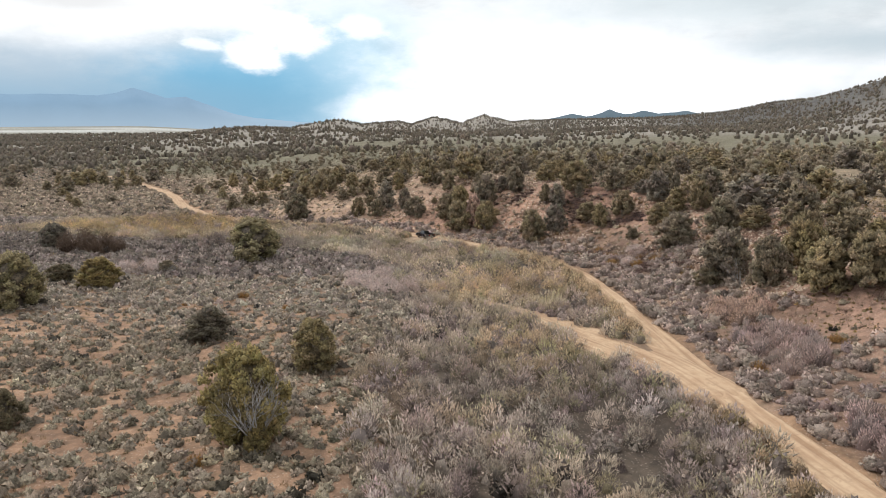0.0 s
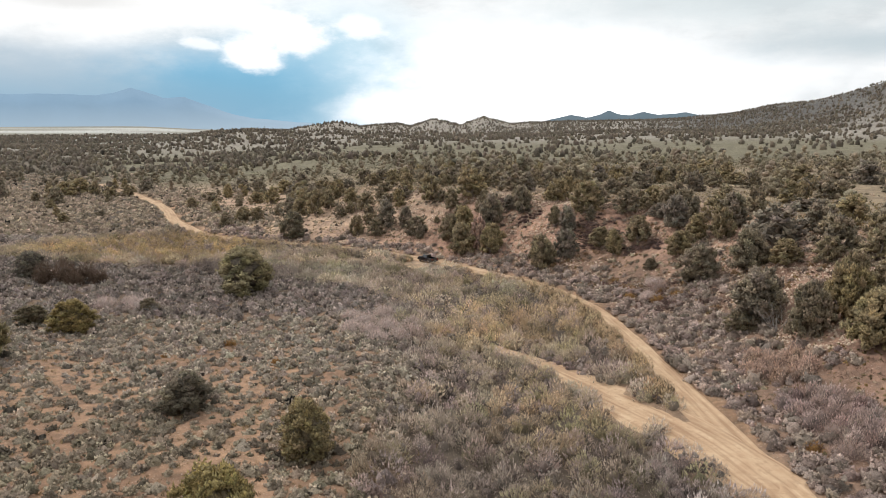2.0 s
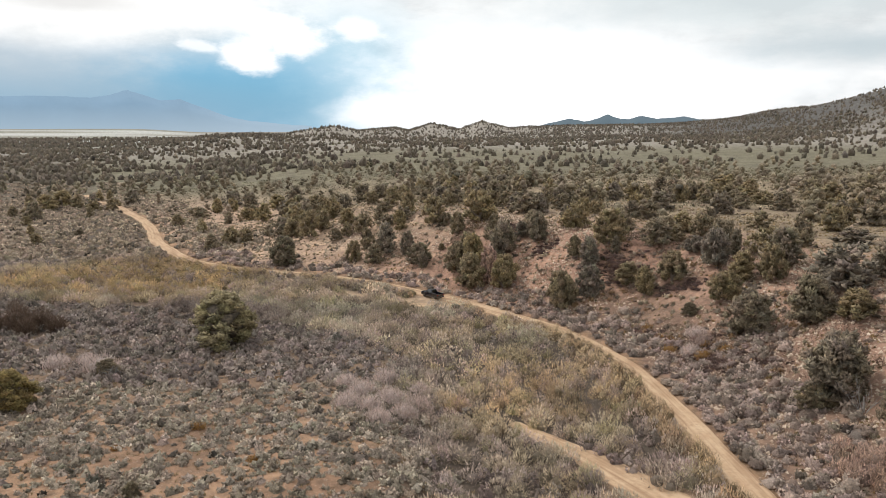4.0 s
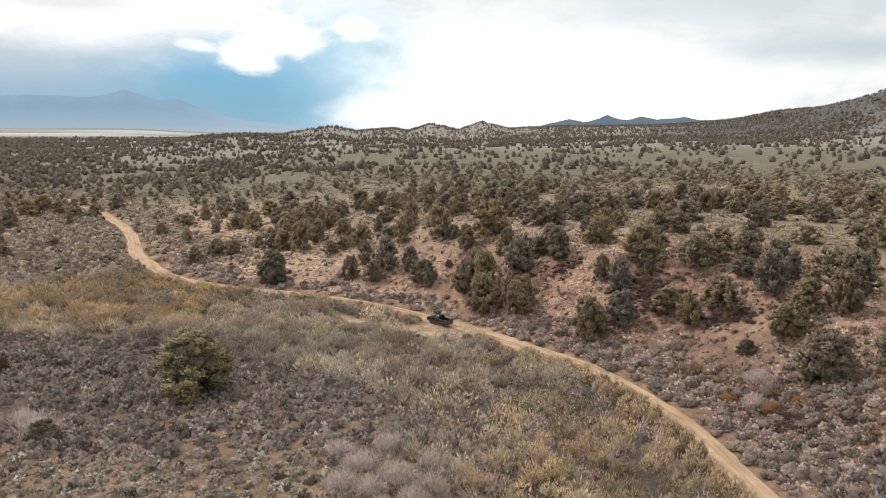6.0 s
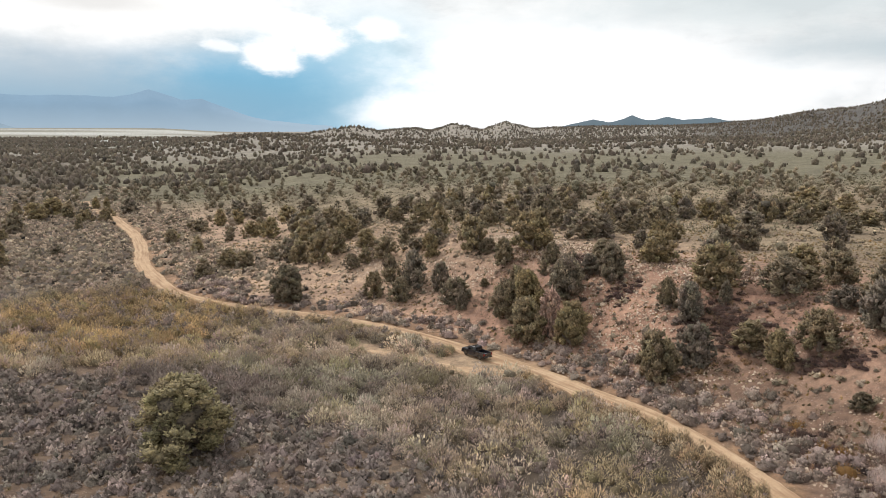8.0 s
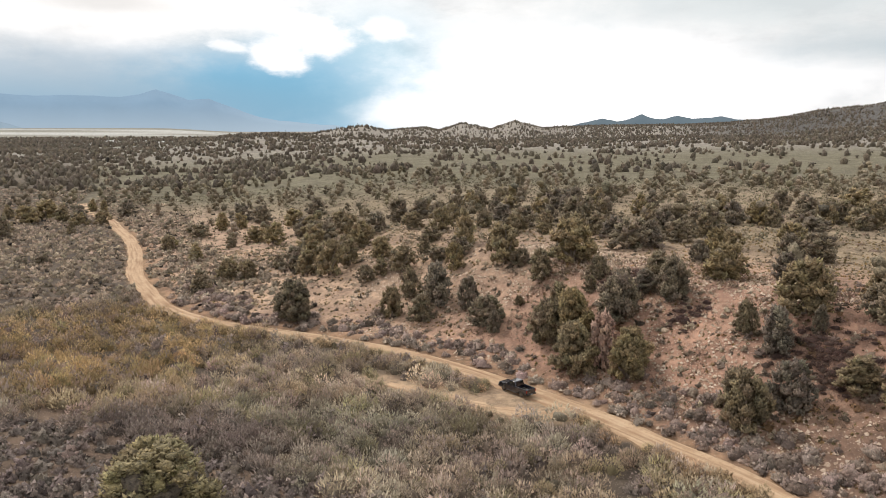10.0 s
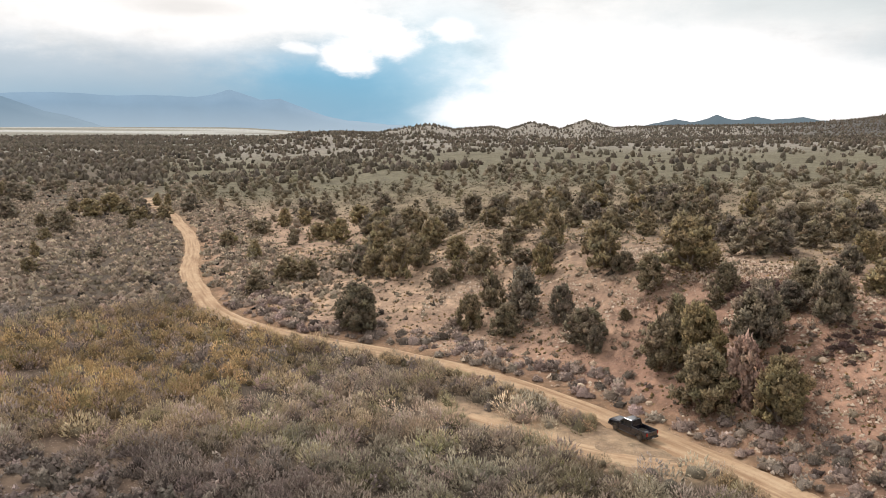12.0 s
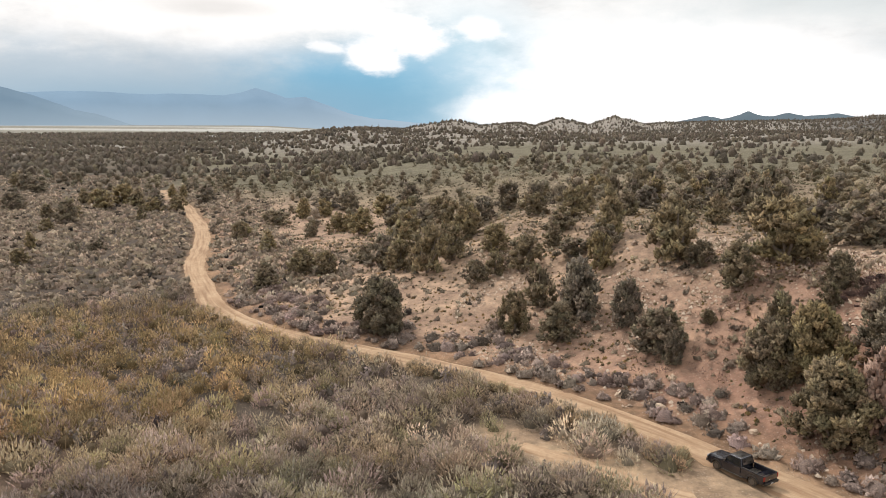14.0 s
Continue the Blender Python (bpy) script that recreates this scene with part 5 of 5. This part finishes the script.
def build_truck(at, heading):
    paint = plain_material("black_truck_paint", (0.005, 0.006, 0.014), 0.16, 0.0, 1.0, 0.5, 0.03)
    trim = plain_material("dull_black_trim", (0.018, 0.018, 0.019), 0.6, grime=0.2)
    rubber = plain_material("dusty_rubber", (0.03, 0.028, 0.026), 0.9, grime=0.6)
    alloy = plain_material("dark_alloy", (0.16, 0.15, 0.14), 0.4, 0.8, grime=0.4)
    steel = plain_material("chrome", (0.55, 0.55, 0.55), 0.15, 1.0, grime=0.1)
    glass = plain_material("tinted_glass", (0.006, 0.008, 0.010), 0.05, 0.0, 0.5, 0.8, 0.0)
    red = plain_material("red_lens", (0.25, 0.010, 0.008), 0.2, grime=0.05)
    clear = plain_material("clear_lens", (0.45, 0.47, 0.50), 0.1, grime=0.05)
    liner = plain_material("bed_liner", (0.03, 0.03, 0.03), 0.8, grime=0.35)
    pale = plain_material("pale_plate", (0.55, 0.56, 0.58), 0.5, grime=0.1)
    t = new("pickup_truck")
    # x forward; origin on the ground under the middle of the wheelbase
    fr, rr, arc = 1.86, -1.86, 0.52
    lower = [(-2.92, 0.55)] + [(rr - arc, 0.42)] + arch(rr, arc) + [(rr + arc, 0.36), (fr - arc, 0.36)] + arch(fr, arc) + [(2.72, 0.40), (2.90, 0.55), (2.93, 0.92), (2.86, 1.06), (1.35, 1.20), (-0.62, 1.22), (-0.62, 0.78), (-2.92, 0.78)]
    body = from_bm("body", profile_bm(lower, -0.98, 0.98, 0.05), paint, t)
    from_bm("hood", box_bm(1.28, 2.84, -0.80, 0.80, 1.10, 1.23, 0.05, (0.25, 0, 0.10)), paint, body)
    cab = from_bm("cab", box_bm(-0.72, 1.42, -0.93, 0.93, 1.16, 1.92, 0.07, (0.72, 0.20, 0.17), 3), paint, t, "black cab with sky-bright roof")
    # roof colour lifted above the body paint to help paint the sky's sheen
    from_bm("roof", box_bm(-0.42, 0.62, -0.66, 0.66, 1.90, 1.945, 0.02), plain_material("glossy_roof", (0.03, 0.032, 0.038), 0.08, 0.0, 1.0, 1.0, 0.05), cab)
    # glass let into the cab
    for y, s in ((-1, "side"), (1, "side")):
        for x0, x1, b in ((-0.52, 0.22, 0.10), (0.27, 0.98, -0.02)):
            bm = bmesh.new()
            top = (0.16, 0.05) if x0 < 0 else (0.02, 0.40)
            q = [(x0 + b * 0.2, y * 0.925, 1.28), (x1, y * 0.925, 1.28), (x1 - top[1] * 0.8, y * 0.80, 1.80), (x0 + top[0] * 0.6, y * 0.80, 1.80)]
            vs = [bm.verts.new(p) for p in q] + [bm.verts.new((p[0], p[1] - y * 0.03, p[2])) for p in q]
            for k in range(4):
                bm.faces.new((vs[k], vs[(k + 1) % 4], vs[4 + (k + 1) % 4], vs[4 + k]))
            bm.faces.new(vs[:4]), bm.faces.new(vs[:3:-1])
            from_bm("side_window", bm, glass, cab, "dark tinted window")
    for name, x0, x1, w0, w1 in (("windshield", 1.36, 0.74, 0.82, 0.70), ("rear_window", -0.72, -0.54, 0.74, 0.64)):
        bm = bmesh.new()
        dx = 0.02 if x0 > 0 else -0.02
        vs = [bm.verts.new(p) for p in ((x0 + dx, -w0, 1.26), (x0 + dx, w0, 1.26), (x1 + dx, w1, 1.84), (x1 + dx, -w1, 1.84), (x0 - dx, -w0, 1.26), (x0 - dx, w0, 1.26), (x1 - dx, w1, 1.84), (x1 - dx, -w1, 1.84))]
        for q in ((0, 1, 2, 3), (7, 6, 5, 4), (0, 4, 5, 1), (1, 5, 6, 2), (2, 6, 7, 3), (3, 7, 4, 0)):
            bm.faces.new([vs[k] for k in q])
        from_bm(name, bm, glass, cab, "dark tinted glass")
    # the open load bed
    for y in (-1, 1):
        from_bm("bed_side", box_bm(-2.90, -0.70, min(y * 0.80, y * 0.985), max(y * 0.80, y * 0.985), 0.70, 1.26, 0.04), paint, t)
        from_bm("bed_rail", box_bm(-2.88, -0.72, min(y * 0.82, y * 0.96), max(y * 0.82, y * 0.96), 1.262, 1.295, 0.012), trim, t)
    from_bm("bed_floor", box_bm(-2.84, -0.74, -0.82, 0.82, 0.74, 0.80, 0.01), liner, t, "worn black bed liner")
    for k in range(9):
        from_bm("bed_rib", box_bm(-2.80, -0.78, -0.72 + 0.18 * k - 0.03, -0.72 + 0.18 * k + 0.03, 0.80, 0.818, 0.005), liner, t)
    gate = from_bm("tailgate", box_bm(-2.97, -2.87, -0.82, 0.82, 0.66, 1.27, 0.03), paint, t)
    from_bm("tailgate_handle", box_bm(-2.995, -2.965, -0.14, 0.14, 1.04, 1.12, 0.012), trim, gate)
    from_bm("badge", box_bm(-2.985, -2.965, 0.18, 0.36, 0.86, 0.95, 0.02), steel, gate, "small bright oval badge")
    bumper = from_bm("rear_bumper", box_bm(-3.10, -2.90, -0.92, 0.92, 0.48, 0.68, 0.04), trim, t)
    from_bm("number_plate", box_bm(-3.115, -3.098, -0.16, 0.16, 0.53, 0.64, 0.004), pale, bumper, "plain pale plate")
    front = from_bm("front_bumper", box_bm(2.84, 3.02, -0.95, 0.95, 0.42, 0.70, 0.05), trim, t)
    from_bm("skid_plate", box_bm(2.70, 2.92, -0.55, 0.55, 0.33, 0.43, 0.02), steel, front)
    grille = from_bm("grille", box_bm(2.90, 2.955, -0.62, 0.62, 0.72, 1.06, 0.02), trim, t)
    for k in range(3):
        from_bm("grille_bar", box_bm(2.952, 2.972, -0.58, 0.58, 0.78 + 0.10 * k, 0.82 + 0.10 * k, 0.006), alloy, grille)
    for y in (-1, 1):
        from_bm("tail_light", box_bm(-2.985, -2.86, min(y * 0.80, y * 0.975), max(y * 0.80, y * 0.975), 0.86, 1.22, 0.02), red, t, "red tail lamp")
        from_bm("headlight", box_bm(2.74, 2.94, min(y * 0.64, y * 0.95), max(y * 0.64, y * 0.95), 0.84, 1.05, 0.03), clear, t, "clear headlamp")
        mirror = from_bm("mirror", box_bm(0.86, 1.02, min(y * 0.98, y * 1.22), max(y * 0.98, y * 1.22), 1.26, 1.46, 0.03), trim, t)
        from_bm("mirror_glass", box_bm(0.845, 0.862, min(y * 1.01, y * 1.20), max(y * 1.01, y * 1.20), 1.29, 1.43, 0.004), steel, mirror)
        from_bm("running_board", box_bm(-0.90, 1.28, min(y * 0.90, y * 1.06), max(y * 0.90, y * 1.06), 0.36, 0.42, 0.02), alloy, t)
        for x in (0.15, 0.96):
            from_bm("door_handle", box_bm(x - 0.34, x - 0.16, min(y * 0.97, y * 1.005), max(y * 0.97, y * 1.005), 1.06, 1.10, 0.01), trim, body)
        for cx in (fr, rr):
            from_bm("fender_flare", profile_bm([(cx + r * math.cos(a), 0.42 + r * math.sin(a)) for r, aa in ((0.60, np.linspace(0, math.pi, 13)), (0.50, np.linspace(math.pi, 0, 13))) for a in aa], min(y * 0.93, y * 1.03), max(y * 0.93, y * 1.03), 0.0), trim, body)
            wheel = new("wheel")
            wheel.parent = t
            wheel.location = (cx, y * 0.86, 0.41)
            from_bm("tyre", disc_bm(0.41, 0.29, 28, 0.05), rubber, wheel, "dusty off-road tyre")
            rim = disc_bm(0.25, 0.30, 20, 0.02)
            for k in range(6):
                a = k * math.pi / 3
                bmesh.ops.create_cube(rim, size=1.0, matrix=Matrix.Translation((0.13 * math.cos(a), y * 0.155, 0.13 * math.sin(a))) @ Matrix.Rotation(-a, 4, "Y") @ Matrix.Diagonal((0.2, 0.02, 0.05, 1)))
            from_bm("rim", rim, alloy, wheel)
    from_bm("axle", box_bm(-1.93, -1.79, -0.8, 0.8, 0.33, 0.47, 0.03), trim, t)
    from_bm("chassis", box_bm(-2.7, 2.6, -0.55, 0.55, 0.40, 0.62, 0.02), trim, t)
    t.matrix_world = Matrix.Translation(at) @ Matrix.Rotation(radians(heading), 4, "Z") @ Matrix.Scale(0.93, 4)
    tagged(t, "black crew-cab pickup truck with open bed on dirt road", "truck")


def road_height(x, y):
    return float(ground_z(np.array([x]), np.array([y]))[0])


build_truck((6.9, 185.6, road_height(6.9, 185.6) + 0.10), 127)


def wood_keep(x, y):
    s = from_line(ROAD, x, y)[0]
    r, az = np.hypot(x, y), np.degrees(np.arctan2(x, np.maximum(y, 1)))
    clump = smooth(-0.16, 0.12, fractal(x, y, 38, 95, 3))
    k = (s > np.where(y > 465, 3, 9)) * (0.10 + 0.90 * clump)
    k = k * np.where(y < 250, 0.7, 1.0)
    left = (s <= 0) * smooth(405, 460, y + 0.4 * (x + 150)) * (0.75 + 0.25 * clump)
    k = np.maximum(k, left * 1.25)
    meadow = smooth(480, 640, r) * smooth(1050, 880, r) * smooth(-12, -5, az)
    k = k * (1 - 0.78 * meadow)
    k = k * (1 - smooth(1900, 2300, r) * smooth(-13, -18, az))
    return k * in_view(x, y)


def build_woods():
    rng = np.random.default_rng(61)
    # the trees nearest to the flight that were not set one by one
    px, py, pw = np.array(PLACED).T if PLACED else (np.zeros(1), np.zeros(1), np.zeros(1))
    x, y = scatter(rng, -140, 240, 90, 330, 0.012, wood_keep)
    got, order = [], np.argsort(np.hypot(x - 10, y - 150))
    for i in order:
        if np.min(np.hypot(px - x[i], py - y[i]) - 0.5 * pw) < 2.2 or any(math.hypot(x[i] - a, y[i] - b) < 3.0 for a, b in got):
            continue
        if not free_wood(x[i], y[i]):
            continue
        got.append((x[i], y[i]))
    for a, b in got[: max(0, 300 - len(PLACED))]:
        hgt = rng.uniform(3.8, 6.8)
        juniper(a, b, hgt, hgt * rng.uniform(0.85, 1.2))
    rest = got[max(0, 300 - len(PLACED)):]
    gx, gy = np.array(rest).T if rest else (np.zeros(0), np.zeros(0))
    tx, ty = scatter(rng, -420, 520, 330, 520, 0.0085, wood_keep)
    far_wood("wooded plateau of dark junipers", 62, np.r_[gx, tx], np.r_[gy, ty], 4, 22, 4.0, 6.4, 0.34, 1.35)
    tx, ty = scatter(rng, -1100, 1100, 520, 1250, 0.015, wood_keep)
    far_wood("distant belt of junipers", 63, tx, ty, 1, 5, 3.6, 6.0, 1.0, 0.72)
    tx, ty = scatter(rng, -1500, -250, 1150, 2200, 0.011, lambda x, y: wood_keep(x, y) * smooth(-12, -15, np.degrees(np.arctan2(x, y))))
    far_wood("dark line of junipers before the plain", 65, tx, ty, 1, 1, 4.0, 7.0, 0.8, 0.62)
    tx, ty = scatter(rng, -500, 2300, 1000, 2300, 0.018, lambda x, y: in_view(x, y) * (np.hypot(x, y) > 1150) * np.interp(np.degrees(np.arctan2(x, y)), [10, 20, 26], [0.62, 1.0, 1.0]) * smooth(-17, -14, np.degrees(np.arctan2(x, y))) * (0.35 + 0.65 * smooth(-0.2, 0.2, fractal(x, y, 90, 97, 3))))
    far_wood("junipers speckling the far hills", 64, tx, ty, 1, 0, 3.4, 5.6, 1.0, 0.55)


def far_wood(label, seed, x, y, lobes, sprays, h0, h1, leaf, shade=1.0):
    rng = np.random.default_rng(seed)
    n = len(x)
    h = h0 * 0.8 + (h1 * 1.15 - h0 * 0.8) * rng.random(n) ** 1.4
    w = h * rng.uniform(0.85, 1.3, n)
    z = ground_z(x, y)
    base = np.repeat(np.stack([x, y, z], 1), lobes, axis=0)
    hh, ww = np.repeat(h, lobes), np.repeat(w, lobes)
    f = np.tile((np.arange(lobes) + 0.6) / (lobes + 0.3), n) if lobes > 1 else np.full(n, 0.45)
    a = rng.uniform(0, 6.283, n * lobes)
    rad = 0.26 * ww * (lobes > 1) * np.clip(1.25 - f, 0.1, 1)
    size = ww * (0.27 if lobes > 2 else 0.36 if lobes > 1 else 0.48)
    c = base + np.stack([rad * np.cos(a), rad * np.sin(a), hh * f * 0.86 + 0.05 * hh], 1)
    # single-dome far trees keep a trace of blue haze in their tint
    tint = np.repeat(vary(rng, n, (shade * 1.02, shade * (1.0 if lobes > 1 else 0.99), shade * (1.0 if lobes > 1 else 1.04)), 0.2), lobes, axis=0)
    if lobes > 1:
        co = cores(c, size * 0.66, hh / ww, rng)
    else:
        co = domes(rng, base + (0, 0, -0.2), ww * 0.40, hh * 0.85, 4 if sprays else 5, 2 if sprays else 1)
    k = max(sprays, 1)
    tr = sprigs(rng, c, size * 1.05, size * 1.25, k, np.full(len(c), leaf * 1.6), np.full(len(c), leaf * 0.8), 0.5, shell=0.8, squat=0.6)
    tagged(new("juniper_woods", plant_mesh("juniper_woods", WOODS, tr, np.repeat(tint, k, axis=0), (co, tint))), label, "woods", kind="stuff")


build_woods()
build_sage()
build_thicket()
build_litter()
build_grass()
build_rocks()


# ---- single small things ----
def single_shrub(name, label, mat, x, y, r, h, tint, seed, k=260, leaf=0.22, thin=0.06, upright=0.5, limbs=True):
    """One shrub: a head of twigs over a few woody stems."""
    rng = np.random.default_rng(seed)
    t = new(name)
    c = np.zeros((1, 3))
    tr = sprigs(rng, c, np.array([r]), np.array([h]), k, np.array([leaf]), np.array([thin]), upright, shell=0.45)
    # inner dome gets 0.6 of the tint: inner shade put into colour
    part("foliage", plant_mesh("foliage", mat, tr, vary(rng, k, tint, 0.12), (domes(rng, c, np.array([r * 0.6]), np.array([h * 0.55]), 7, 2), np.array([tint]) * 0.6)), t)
    if limbs:
        stems = [tube([(0, 0, -0.1), (0.25 * r * math.cos(a), 0.25 * r * math.sin(a), 0.35 * h), (0.7 * r * math.cos(a), 0.7 * r * math.sin(a), 0.8 * h)], (0.04, 0.025, 0.01), 4) for a in rng.uniform(0, 6.28, 8)]
        v, f = joined(stems)
        part("woody_stem", mesh_of("woody_stem", v, f, BARK), t)
    t.matrix_world = Matrix.Translation((x, y, road_height(x, y)))
    return tagged(t, label, "shrub")


def boulder(x, y, size, seed, label="pale weathered boulder half sunk in sandy soil"):
    bm = bmesh.new()
    bmesh.ops.create_icosphere(bm, subdivisions=3, radius=size)
    for v in bm.verts:
        p = v.co.copy() / size
        v.co *= 1 + 0.32 * noise.noise(p * 1.3 + Vector((seed, 0, 0))) + 0.10 * noise.noise(p * 4 + Vector((0, seed, 0)))
        v.co.z *= 0.68
    me = bpy.data.meshes.new("boulder")
    bm.to_mesh(me)
    bm.free()
    c = np.tile(np.array((1.25, 1.2, 1.12, 1.0), np.float32), len(me.vertices))
    me.attributes.new("tint", "FLOAT_COLOR", "POINT").data.foreach_set("color", c)
    me.materials.append(ROCK)
    ob = new("boulder", me)
    ob.location = (x, y, road_height(x, y) + 0.18 * size)
    return tagged(ob, label, "rock", group="boulders by the road and wash")


for x, y, size, seed in ((-1.1, 78.0, 0.55, 1), (-2.9, 75.6, 0.35, 2), (-2.2, 81.0, 0.30, 3), (3.0, 199.6, 0.62, 4), (-0.6, 203.0, 0.45, 5), (28.8, 190.2, 0.50, 6), (10.5, 193.6, 0.42, 7),
                         (31.5, 178.2, 0.34, 8), (36.6, 169.5, 0.38, 9), (-1.9, 90.5, 0.28, 10), (-3.0, 97.4, 0.33, 11)):
    boulder(x, y, size, seed)
for x, y, r, h, seed in ((-23.5, 110.6, 0.85, 0.95, 1), (-15.7, 101.2, 0.6, 0.55, 2), (-17.1, 127.0, 0.6, 0.7, 3), (38.8, 74.5, 0.9, 1.1, 4), (50.2, 79.0, 0.9, 0.9, 5), (42.2, 145.0, 0.9, 1.0, 6),
                         (46.4, 137.6, 1.0, 1.1, 7), (44.6, 134.4, 1.1, 1.2, 8), (43.2, 143.0, 0.8, 0.9, 9), (41.9, 139.8, 1.3, 1.3, 11), (45.4, 134.6, 1.5, 1.5, 12), (48.4, 134.2, 1.2, 1.3, 13), (42.1, 150.5, 1.0, 1.0, 14), (-30.5, 105.0, 0.5, 0.5, 10), (-14.4, 49.6, 0.7, 0.8, 15)):
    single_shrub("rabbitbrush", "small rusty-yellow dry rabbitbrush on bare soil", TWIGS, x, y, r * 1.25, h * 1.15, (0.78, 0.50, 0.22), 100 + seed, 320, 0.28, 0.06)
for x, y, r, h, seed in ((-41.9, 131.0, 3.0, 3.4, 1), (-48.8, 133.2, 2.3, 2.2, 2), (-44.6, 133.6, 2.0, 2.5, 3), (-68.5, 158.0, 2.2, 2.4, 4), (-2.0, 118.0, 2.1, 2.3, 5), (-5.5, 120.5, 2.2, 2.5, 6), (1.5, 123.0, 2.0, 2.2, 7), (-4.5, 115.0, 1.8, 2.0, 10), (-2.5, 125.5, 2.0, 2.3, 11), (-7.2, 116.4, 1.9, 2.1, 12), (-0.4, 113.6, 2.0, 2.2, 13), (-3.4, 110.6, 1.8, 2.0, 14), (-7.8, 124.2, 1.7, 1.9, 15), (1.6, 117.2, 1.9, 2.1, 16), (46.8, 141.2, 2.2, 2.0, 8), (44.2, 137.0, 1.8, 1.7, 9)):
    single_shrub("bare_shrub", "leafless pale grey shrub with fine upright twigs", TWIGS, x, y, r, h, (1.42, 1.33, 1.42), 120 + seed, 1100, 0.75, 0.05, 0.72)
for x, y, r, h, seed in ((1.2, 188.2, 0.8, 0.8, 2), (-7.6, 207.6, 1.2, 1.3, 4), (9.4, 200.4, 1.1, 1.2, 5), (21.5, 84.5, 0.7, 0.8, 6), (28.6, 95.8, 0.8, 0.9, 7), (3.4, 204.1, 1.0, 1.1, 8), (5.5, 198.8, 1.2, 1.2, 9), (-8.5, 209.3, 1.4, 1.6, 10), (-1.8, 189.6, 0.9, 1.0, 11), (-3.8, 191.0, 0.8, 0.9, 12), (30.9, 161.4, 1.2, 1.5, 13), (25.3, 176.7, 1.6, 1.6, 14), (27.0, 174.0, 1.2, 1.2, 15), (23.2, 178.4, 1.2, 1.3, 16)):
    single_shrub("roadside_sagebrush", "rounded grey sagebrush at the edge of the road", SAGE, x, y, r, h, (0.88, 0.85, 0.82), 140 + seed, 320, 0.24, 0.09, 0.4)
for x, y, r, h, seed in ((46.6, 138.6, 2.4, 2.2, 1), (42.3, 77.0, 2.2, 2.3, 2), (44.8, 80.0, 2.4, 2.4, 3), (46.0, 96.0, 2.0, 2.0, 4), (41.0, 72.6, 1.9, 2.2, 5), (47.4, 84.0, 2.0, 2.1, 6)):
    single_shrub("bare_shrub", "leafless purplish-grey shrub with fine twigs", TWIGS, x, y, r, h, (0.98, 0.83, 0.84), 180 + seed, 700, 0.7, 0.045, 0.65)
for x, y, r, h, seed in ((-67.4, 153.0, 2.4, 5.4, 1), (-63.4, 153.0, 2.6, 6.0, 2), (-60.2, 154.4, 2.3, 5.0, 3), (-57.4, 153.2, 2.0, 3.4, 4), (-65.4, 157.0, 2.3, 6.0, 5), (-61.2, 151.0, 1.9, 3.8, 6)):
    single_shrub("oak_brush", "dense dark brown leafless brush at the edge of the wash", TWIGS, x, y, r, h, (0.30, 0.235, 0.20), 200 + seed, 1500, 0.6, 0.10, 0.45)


def snag(x, y, height, turn):
    """A dead tree: bare bleached limbs over one short trunk."""
    t = new("dead_tree")
    part("trunk", mesh_of("trunk", *tube([(0, 0, -0.05), (0.01, 0.0, 0.12), (0.0, 0.02, 0.3)], (0.035, 0.026, 0.016), 6), DEADWOOD), t)
    for limb in bare_limbs(9, 8):
        part("dead_branch", limb, t)
    t.matrix_world = Matrix.Translation((x, y, road_height(x, y))) @ Matrix.Rotation(radians(turn), 4, "Z") @ Matrix.Diagonal((height * 0.75, height * 0.75, height, 1))
    return tagged(t, "bleached dead juniper with bare branching limbs", "tree")


snag(51.6, 106.4, 6.2, 40)
juniper(-10.6, 51.6, 2.3, 2.6, 15, label="low bushy yellow-green juniper among sagebrush")
juniper(-29.9, 224.2, 8.0, 8.4, 16, "large round dark juniper standing beside the road")
rust = juniper(19.4, 189.2, 8.6, 5.4, 9, "dying juniper with rust-coloured foliage")
for piece in rust.children:
    if piece.name.startswith("crown"):
        piece.data = piece.data.copy()
        piece.data.materials[0] = RUSTY
